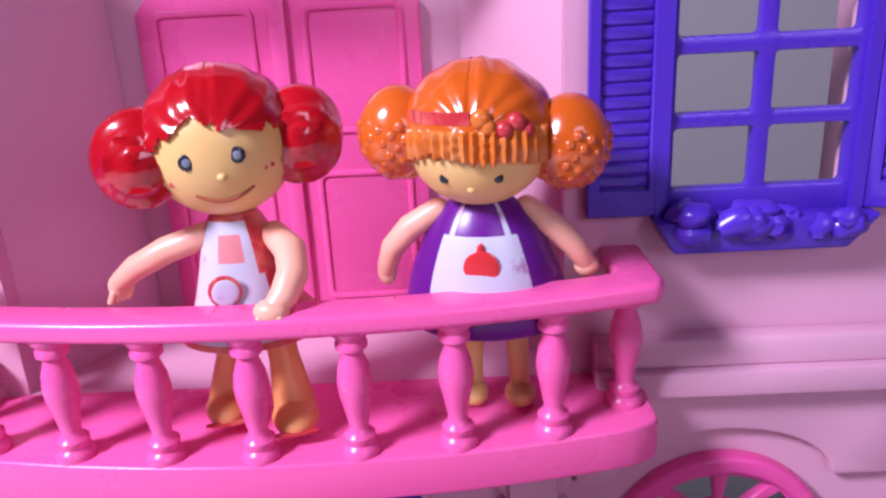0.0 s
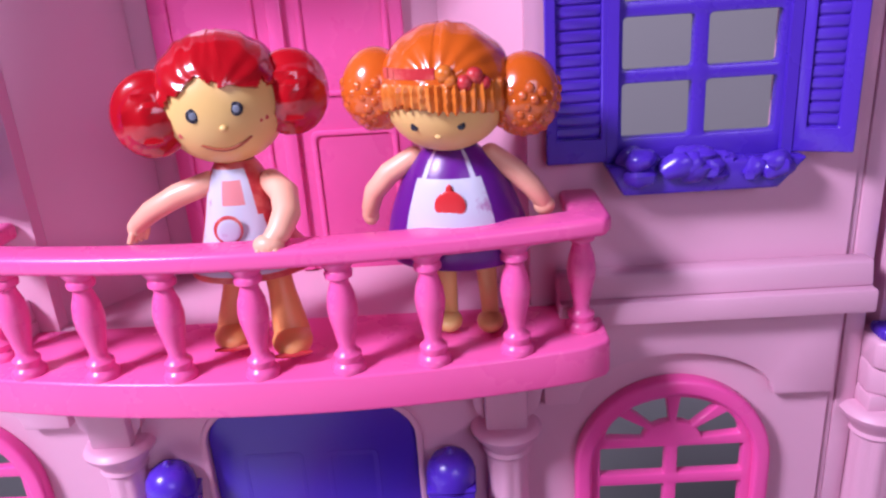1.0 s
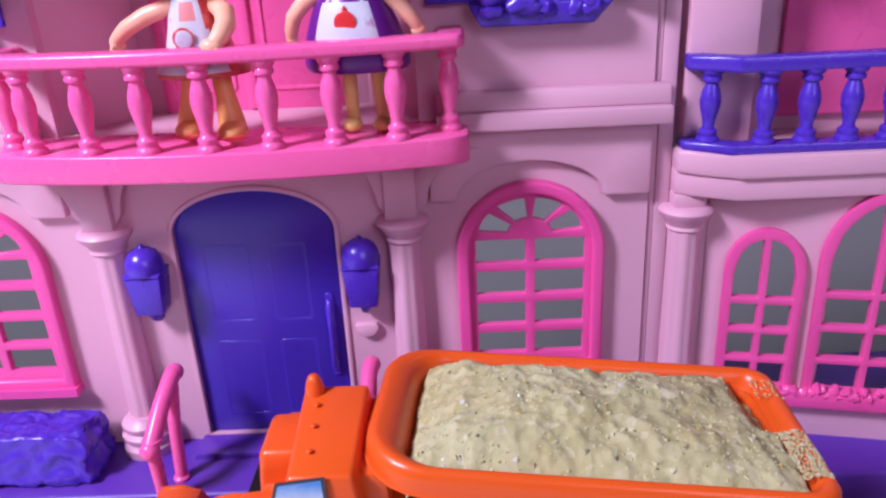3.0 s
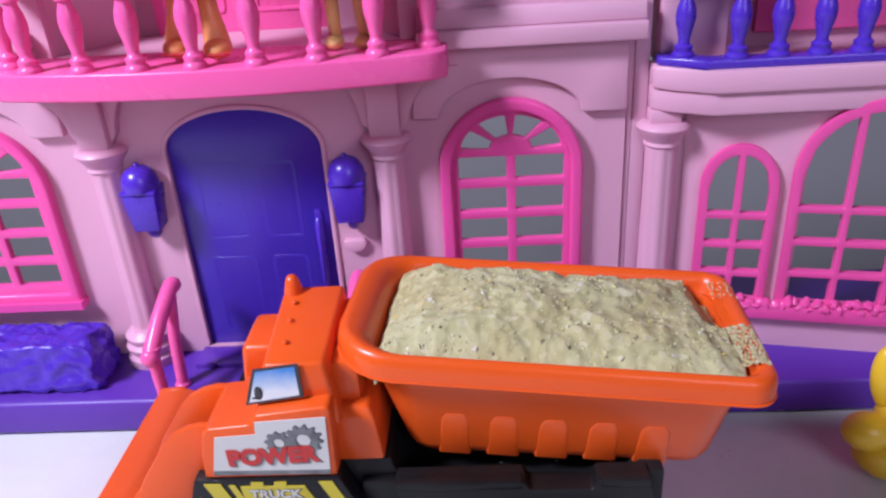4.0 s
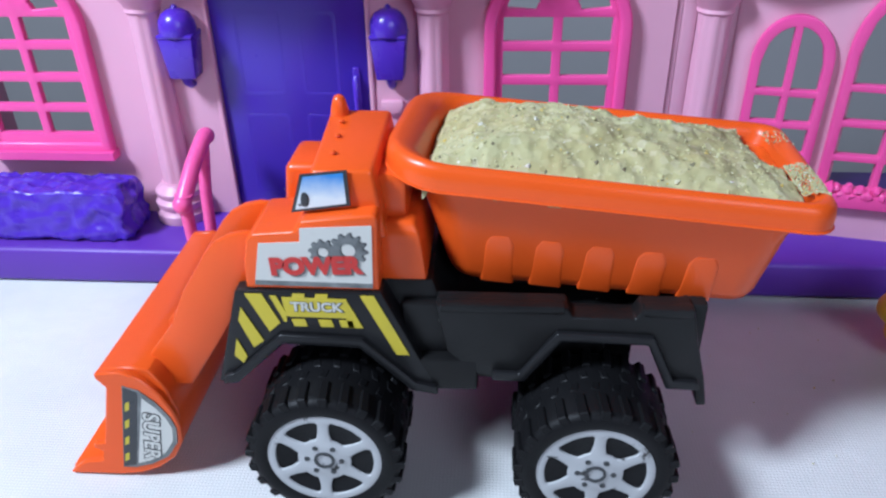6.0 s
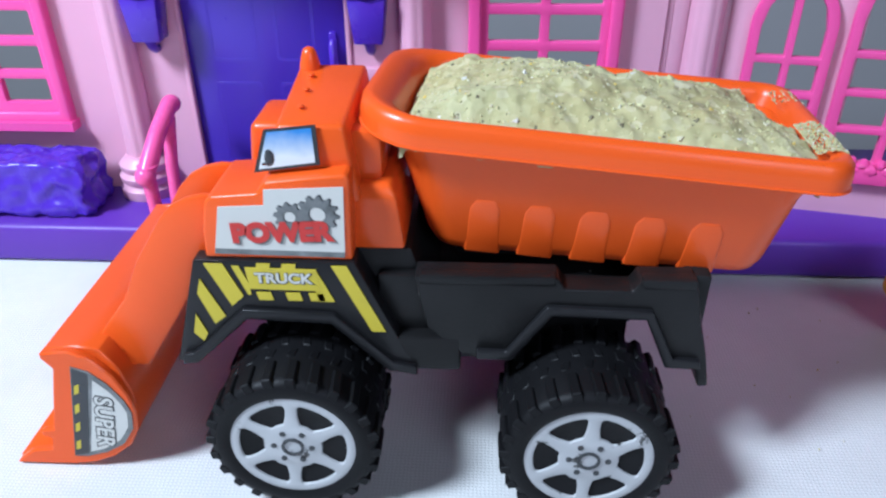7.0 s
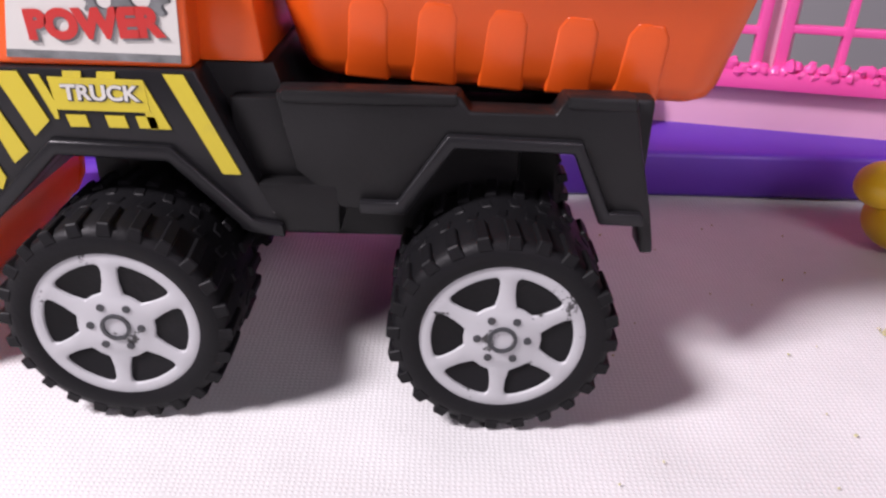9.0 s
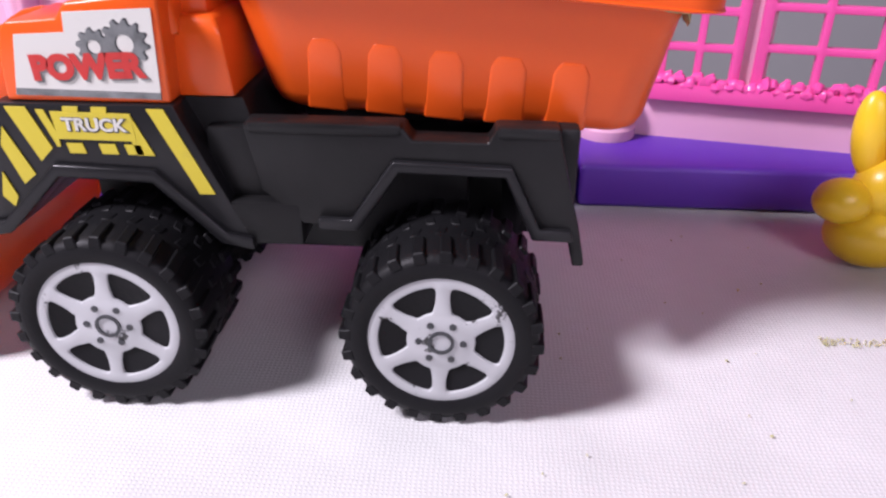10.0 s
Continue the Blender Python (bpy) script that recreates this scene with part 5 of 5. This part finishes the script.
rnd = random.Random(21)
spots = []
for i in range(1300):
    x, y = rnd.uniform(-0.425, 0.478), rnd.uniform(-0.245, 0.245)
    s = 0.0034 + 0.0040 * rnd.random() ** 3
    if rnd.random() < 0.06:
        s = 0.006 + 0.006 * rnd.random()
    spots.append((HEAP @ Vector((x, y, sand_height(x, y) - s * 0.25)), s))
for i in range(90):
    x, y = rnd.uniform(-0.41, 0.46), rnd.uniform(-0.24, 0.20)
    s = 0.007 + 0.006 * rnd.random()
    spots.append((HEAP @ Vector((x, y, sand_height(x, y) - s * 0.35)), s))
for i in range(900):
    x, y = 0.472 + 0.062 * rnd.random() ** 1.4, rnd.uniform(-0.215, -0.030)
    if rnd.random() < 0.07:
        y = rnd.uniform(0.12, 0.22)
    spots.append((HEAP @ Vector((x, y, 0.336 + 0.012 * min(1.0, (x - 0.472) / 0.03) - 0.004 * max(0.0, (x - 0.522) / 0.012))), 0.0018 + 0.0024 * rnd.random()))
tagged(part("sand_grains", grain_mesh(spots, 3), GRAINS, smooth=0), "loose coarse grains on the heaped sand", "sand", "", "stuff")
spots = [(Vector((2.04 + 0.30 * rnd.random() ** 1.5, 0.950 - 0.03 * rnd.random() + rnd.gauss(0, 0.005), 0.002)), 0.002 + 0.002 * rnd.random()) for i in range(220)]
spots += [(Vector((rnd.uniform(0.9, 2.6), rnd.uniform(0.35, 1.6), 0.002)), 0.0025 + 0.003 * rnd.random()) for i in range(40)]
spots += [(Vector((rnd.uniform(0.64, 1.30), 0.738 + 0.03 * rnd.random(), 0.574)), 0.0022 + 0.0025 * rnd.random()) for i in range(6)]
tagged(part("spilled_sand", grain_mesh(spots, 5), GRAINS, smooth=0), "thin streak of spilled sand on the cloth", "sand", "", "stuff")


# ---- yellow toy standing beyond the truck ----
def yellow_toy():
    bm = fresh()
    ball(bm, (2.335, 1.375, 0.105), 0.150, 0.110, 0.107, 24, 16)
    ball(bm, (2.205, 1.355, 0.215), 0.085, 0.070, 0.068, 20, 14)
    ball(bm, (2.345, 1.38, 0.245), 0.110, 0.090, 0.105, 20, 14)
    ball(bm, (2.262, 1.40, 0.40), 0.058, 0.045, 0.135, 18, 14, Matrix.Rotation(radians(-9), 4, "Y"))
    ball(bm, (2.40, 1.41, 0.42), 0.058, 0.045, 0.135, 18, 14, Matrix.Rotation(radians(9), 4, "Y"))
    paint(bm.faces, 0)
    vs = ball(bm, (2.350, 1.305, 0.335), 0.060, 0.045, 0.055, 16, 12)
    paint(faces_of(vs), 1)
    ob = part("toy_figure", bm, [YELLOW, RED])
    tagged(ob, "glossy yellow plastic toy figure with a red detail", "toy")


yellow_toy()


# ---- two little dolls on the balcony ----
def dress(bm, foot, top, hem, fwd, profile, n, lean, which):
    """A flared dress; which(angle from the front in degrees, height 0 to 1) gives the paint."""
    rings = []
    f = Vector((fwd[0], fwd[1], 0)).normalized()
    r = Vector((-f.y, f.x, 0))
    for t, rad in profile:
        c = Vector(foot).lerp(Vector(lean), t)
        z = hem + (top - hem) * t
        rings.append([bm.verts.new(Vector((c.x, c.y, z)) + (f * math.cos(2 * math.pi * i / n) * 0.82 + r * math.sin(2 * math.pi * i / n)) * rad) for i in range(n)])
    made = []
    for k, (a, b) in enumerate(zip(rings, rings[1:])):
        t = (profile[k][0] + profile[k + 1][0]) / 2
        for i in range(n):
            face = bm.faces.new((a[i], a[(i + 1) % n], b[(i + 1) % n], b[i]))
            ang = (360 * (i + 0.5) / n + 180) % 360 - 180
            face.material_index = which(ang, t)
            made.append(face)
    for ring in (rings[0], rings[-1]):
        face = bm.faces.new(ring)
        face.material_index = which(180, 0.5)
        made.append(face)
    bmesh.ops.recalc_face_normals(bm, faces=made)


def limb(bm, pts, radii, index, tip=None):
    paint(tube(bm, pts, radii, 14), index)
    if tip:
        vs = ball(bm, pts[-1], *tip, 14, 10)
        paint(faces_of(vs), index)
    vs = ball(bm, pts[0], radii[0], radii[0], radii[0], 14, 10)
    paint(faces_of(vs), index)


def along(points, x):
    """Straight-line reading of a short table of (x, value)."""
    for (x0, a), (x1, b) in zip(points, points[1:]):
        if x <= x1:
            return a + (b - a) * min(1.0, max(0.0, (x - x0) / (x1 - x0)))
    return points[-1][1]


def hair_cap(bm, c, rx, ry, rz, f, line, teeth, jag, index, seed, strand=None, fine=1):
    """A moulded cap of hair, open in front below a jagged hairline, its edge turned in to the head."""
    vs = ball(bm, c, rx, ry, rz, 120 * fine, 120, Matrix.Rotation(math.atan2(f.x, -f.y), 4, "Z"))
    fs = faces_of(vs)
    r = Vector((-f.y, f.x, 0))
    mid = Vector(c)
    gone = []

    def hairline(side):
        return along(line, side) + jag * (abs((side / teeth + 40 + 0.3 * math.sin(side * 60)) % 1 - 0.5) * 2 - 0.5)

    for v in vs:
        d = v.co - mid
        gap = hairline(d.dot(r)) - d.z
        if d.dot(f) > 0 and abs(gap) < 0.0042:
            v.co.z += gap
    for face in fs:
        d = face.calc_center_median() - mid
        side, ahead = d.dot(r), d.dot(f)
        edge = hairline(side)
        if ahead > 0.10 * ry and d.z < edge:
            gone.append(face)
        elif d.z < -0.25 * rz and ahead > -0.3 * ry:
            gone.append(face)
    paint(fs, index)
    bmesh.ops.delete(bm, geom=gone, context="FACES")
    live = [v for v in vs if v.is_valid]
    bm.normal_update()
    for v in live:
        d = v.co - mid
        side, ahead = d.dot(r), d.dot(f)
        lock = math.atan2(side, d.z - 0.02) * 9 + 2.5 * noise.noise(v.co * 9 + Vector((seed, 0, 0)))
        v.co += v.normal * (0.0013 * math.sin(lock * 1.6) + 0.002 * noise.noise(v.co * 26 + Vector((seed, 0, 0))))
        if abs(side) < 0.008 and d.z > 0.3 * rz:
            v.co -= v.normal * 0.0025
        if strand and ahead > 0.2 * ry and d.z < strand:
            v.co += v.normal * (0.0052 * math.sin(side * 2 * math.pi / 0.0175) + 0.003)
    if strand:
        for face in faces_of(live):
            d = face.calc_center_median() - mid
            if d.dot(f) > 0.2 * ry and d.z < strand and abs(d.dot(r)) < 0.85 * rx:
                face.material_index = 9
    rim = [e for v in live for e in v.link_edges if e.is_boundary]
    rim = list(dict.fromkeys(rim))
    made = bmesh.ops.extrude_edge_only(bm, edges=rim)["geom"]
    for v in made:
        if isinstance(v, bmesh.types.BMVert):
            v.co = mid + (v.co - mid) * 0.90
    paint([g for g in made if isinstance(g, bmesh.types.BMFace)], index)


def face_spot(c, rx, ry, rz, f, side, up):
    """A point on the face at so much to the side and up from the head's middle."""
    r = Vector((-f.y, f.x, 0))
    k = math.sqrt(max(0.0, 1 - (side / rx) ** 2 - (up / rz) ** 2))
    return Vector(c) + r * side + f * (ry * k) + Vector((0, 0, up))


def eye_disc(bm, p, f, size, index, flat=0.2):
    vs = ball(bm, p, size, size * flat, size * 1.05, 14, 10, Matrix.Rotation(math.atan2(f.x, -f.y), 4, "Z"))
    paint(faces_of(vs), index)


def red_doll():
    bm = fresh()
    f = Vector((0.20, -0.98, 0)).normalized()
    r = Vector((-f.y, f.x, 0))
    c, R = Vector((-0.054, 1.895, 2.108)), (0.146, 0.129, 0.144)
    vs = ball(bm, c, *R, 32, 22, Matrix.Rotation(math.atan2(f.x, -f.y), 4, "Z"))
    paint(faces_of(vs), 0)
    for s, q in ((-1, (-0.196, 1.858, 2.086)), (1, (0.098, 1.922, 2.106))):
        vs = ball(bm, q, 0.090, 0.085, 0.096, 28, 20)
        bm.normal_update()
        for v in vs:
            d = v.co - Vector(q)
            v.co += v.normal * 0.0065 * math.sin(math.atan2(d.z, d.dot(r)) * 1.0 + d.length * 10 + math.hypot(d.z, d.dot(r)) * 190)
        paint(faces_of(vs), 1)
    for s, u in ((-0.053, -0.013), (0.038, -0.005)):
        p = face_spot(c, *R, f, s, u)
        eye_disc(bm, p, f, 0.0148, 2)
        eye_disc(bm, p + f * 0.0024, f, 0.0078, 3)
    vs = ball(bm, face_spot(c, *R, f, 0.006, -0.044), 0.010, 0.009, 0.008, 12, 8)
    paint(faces_of(vs), 0)
    curve = [face_spot(c, *R, f, -0.048 + 0.0135 * i, -0.080 - 0.019 * math.sin(math.pi * i / 8) + 0.0012 * i) for i in range(9)]
    paint(tube(bm, curve, [0.0030, 0.0042, 0.0048, 0.0050, 0.0050, 0.0050, 0.0048, 0.0042, 0.0030], 8), 4)
    for s, u, k in ((-0.088, -0.058, 0.006), (0.096, -0.034, 0.005), (0.084, -0.038, 0.004)):
        eye_disc(bm, face_spot(c, *R, f, s, u), f, k, 5)

    def which(a, t):
        if abs(a + 14) < 19 and 0.66 < t < 0.90:
            return 9
        if abs(a + 24) < 60 - 18 * t and 0.05 < t < 0.97:
            return 6
        return 5

    dress(bm, (-0.045, 1.915), 1.968, 1.700, f, [(0.0, 0.150), (0.06, 0.150), (0.15, 0.136), (0.25, 0.115), (0.35, 0.106), (0.45, 0.098), (0.55, 0.090), (0.65, 0.083), (0.75, 0.076), (0.86, 0.066), (0.95, 0.054), (1.0, 0.045)], 48, (-0.05, 1.90), which)
    eye_disc(bm, Vector((-0.082, 1.902, 1.824)) + f * 0.0890, f, 0.033, 5, 0.12)
    eye_disc(bm, Vector((-0.081, 1.902, 1.822)) + f * 0.0910, f, 0.027, 6, 0.12)
    limb(bm, [(-0.115, 1.895, 1.918), (-0.195, 1.885, 1.893), (-0.264, 1.885, 1.858), (-0.302, 1.893, 1.828), (-0.314, 1.898, 1.813)], [0.027, 0.028, 0.026, 0.022, 0.017], 7, (0.020, 0.018, 0.027))
    limb(bm, [(0.030, 1.890, 1.915), (0.068, 1.845, 1.895), (0.078, 1.800, 1.862), (0.062, 1.768, 1.828), (0.040, 1.752, 1.806)], [0.028, 0.033, 0.032, 0.028, 0.021], 7, (0.036, 0.026, 0.024))
    for k in range(4):
        limb(bm, [(0.022 + 0.013 * k, 1.745, 1.806), (0.018 + 0.013 * k, 1.732, 1.794)], [0.0085, 0.007], 7)
    for k in range(4):
        limb(bm, [(-0.320 + 0.008 * k, 1.886 + 0.010 * k, 1.803), (-0.329 + 0.008 * k, 1.882 + 0.011 * k, 1.782)], [0.0085, 0.007], 7)
    for s, d in ((-0.105, 0.055), (0.055, -0.025)):
        hip = Vector((-0.03, 1.915, 1.72)) + r * s * 0.55
        ankle = Vector((-0.025, 1.895 + d, 1.525)) + r * s
        limb(bm, [hip, hip.lerp(ankle, 0.45), hip.lerp(ankle, 0.8), ankle], [0.032, 0.033, 0.042, 0.046], 8)
        vs = ball(bm, ankle + f * 0.030 + Vector((0, 0, -0.005)), 0.050, 0.070, 0.035, 18, 12, Matrix.Rotation(math.atan2(f.x, -f.y), 4, "Z"))
        paint(faces_of(vs), 8)
        toe = [ankle + f * (0.094 - 0.5 * abs(k) ** 1.6) + r * k + Vector((0, 0, -0.014)) for k in (-0.045, -0.03, -0.015, 0.0, 0.015, 0.03, 0.045)]
        paint(tube(bm, toe, [0.004, 0.006, 0.007, 0.007, 0.007, 0.006, 0.004], 8), 5)
    line = [(-0.16, -0.060), (-0.137, -0.012), (-0.10, 0.026), (-0.07, 0.044), (-0.038, 0.064), (-0.012, 0.058), (0.03, 0.040), (0.066, 0.034), (0.10, 0.046), (0.135, 0.026), (0.16, -0.03)]
    hair_cap(bm, c, 0.154, 0.138, 0.152, f, line, 0.047, 0.015, 1, 1.0)
    ob = part("doll", bm, [SKIN_YELLOW, HAIR_RED, EYE, EYE_GREY, MOUTH, DRESS_RED, APRON, SKIN_PINK, SKIN_TAN, BIB_PINK], None, "", 55)
    ob.location = (-0.005 * U, 0, 0.014 * U)
    tagged(ob, "small plastic doll with glossy red hair buns and white apron", "doll", "dolls on the balcony")


def orange_doll():
    bm = fresh()
    f = Vector((-0.13, -0.99, 0)).normalized()
    r = Vector((-f.y, f.x, 0))
    c, R = Vector((0.436, 1.888, 2.098)), (0.143, 0.130, 0.136)
    vs = ball(bm, c, *R, 32, 22, Matrix.Rotation(math.atan2(f.x, -f.y), 4, "Z"))
    paint(faces_of(vs), 0)
    band = []
    for k in range(9):
        q = face_spot(c, 0.1525, 0.1398, 0.148, f, -0.118 + 0.0145 * k, 0.052)
        band.append(q)
    for q0, q1 in zip(band, band[1:]):
        turn = Matrix.Rotation(math.atan2((q1 - q0).y, (q1 - q0).x), 4, "Z")
        m4 = Matrix.Translation((q0 + q1) / 2) @ turn
        vs = box(bm, -0.0085, 0.0085, -0.004, 0.004, -0.011, 0.011, turn=m4)
        paint(faces_of(vs), 8)
    for d in ((0.018, 0.050, 0.020), (0.030, 0.036, 0.015), (0.058, 0.030, 0.017), (0.078, 0.042, 0.018), (0.096, 0.026, 0.015)):
        p = face_spot(c, 0.150, 0.138, 0.146, f, d[0], d[1])
        vs = ball(bm, p, d[2], d[2] * 0.8, d[2], 12, 8)
        paint(faces_of(vs), 8 if d[0] > 0.04 else 9)
    for q, seed in (((0.282, 1.905, 2.108), 2.0), ((0.608, 1.866, 2.082), 9.0)):
        vs = ball(bm, q, 0.074, 0.072, 0.088, 30, 22)
        bm.normal_update()
        for v in vs:
            low = min(1.0, max(0.0, (q[2] + 0.05 - v.co.z) / 0.06))
            v.co += v.normal * (0.003 + 0.006 * low * abs(noise.noise(v.co * 34 + Vector((seed, 0, 0)))) * 2)
        paint(faces_of(vs), 1)
        for k in range(90):
            up = 0.28 - 1.22 * (k + 0.5) / 90
            a, flat = 2.39996 * k, math.sqrt(max(0.0, 1 - up * up))
            size = 0.0125 + 0.004 * noise.noise(Vector((k * 3.7, seed, 0)))
            vs = ball(bm, (q[0] + 0.071 * flat * math.cos(a), q[1] + 0.069 * flat * math.sin(a), q[2] + 0.084 * up), size, size, size, 10, 7)
            paint(faces_of(vs), 1)
    for s in (-0.055, 0.045):
        eye_disc(bm, face_spot(c, *R, f, s, -0.060), f, 0.0092, 2)
    vs = ball(bm, face_spot(c, *R, f, -0.006, -0.084), 0.008, 0.004, 0.006, 12, 8)
    paint(faces_of(vs), 0)

    def which(a, t):
        if abs(a - 2) < 42 - 2 * t and 0.24 < t < 0.78:
            return 6
        if 28 < abs(a) < 36 and 0.76 < t < 0.98:
            return 6
        return 5

    dress(bm, (0.445, 1.955), 1.975, 1.690, f, [(0.0, 0.168), (0.05, 0.176), (0.14, 0.175), (0.24, 0.170), (0.34, 0.163), (0.44, 0.154), (0.54, 0.143), (0.64, 0.130), (0.70, 0.122), (0.76, 0.112), (0.82, 0.100), (0.90, 0.082), (0.95, 0.066), (1.0, 0.05)], 54, (0.44, 1.915), which)
    p = Vector((0.446, 1.934, 1.846)) + f * 0.116
    eye_disc(bm, p, f, 0.036, 4, 0.12)
    vs = ball(bm, p + Vector((0, 0.004, 0.036)), 0.008, 0.004, 0.016, 8, 6)
    paint(faces_of(vs), 4)
    limb(bm, [(0.350, 1.930, 1.940), (0.290, 1.925, 1.905), (0.250, 1.935, 1.860), (0.235, 1.950, 1.815), (0.232, 1.962, 1.795)], [0.025, 0.027, 0.025, 0.022, 0.017], 7, (0.021, 0.018, 0.028))
    limb(bm, [(0.530, 1.915, 1.940), (0.585, 1.905, 1.900), (0.622, 1.905, 1.860), (0.645, 1.912, 1.825), (0.652, 1.915, 1.808)], [0.025, 0.027, 0.025, 0.022, 0.017], 7, (0.026, 0.019, 0.024))
    for s in (-0.048, 0.048):
        hip = Vector((0.455, 1.960, 1.74)) + r * s
        ankle = Vector((0.462, 1.965, 1.505)) + r * s * 1.1
        limb(bm, [hip, hip.lerp(ankle, 0.5), ankle], [0.026, 0.025, 0.021], 0)
        vs = ball(bm, ankle + f * 0.018 + Vector((0, 0, -0.006)), 0.034, 0.048, 0.026, 16, 10)
        paint(faces_of(vs), 0)
    line = [(-0.15, -0.060), (-0.125, -0.030), (-0.08, -0.012), (0.0, -0.026), (0.08, -0.030), (0.125, -0.045), (0.15, -0.07)]
    hair_cap(bm, c, 0.152, 0.139, 0.147, f, line, 0.0175, 0.005, 1, 4.0, 0.030, 2)
    ob = part("doll", bm, [SKIN_YELLOW, HAIR_ORANGE, EYE, EYE_GREY, RED, DRESS_PURPLE, APRON, SKIN_PINK, DRESS_RED, FRINGE], None, "", 55)
    ob.location = (0.007 * U, 0, 0.015 * U)
    tagged(ob, "small plastic doll with orange hair and purple dress", "doll", "dolls on the balcony")


red_doll()
orange_doll()
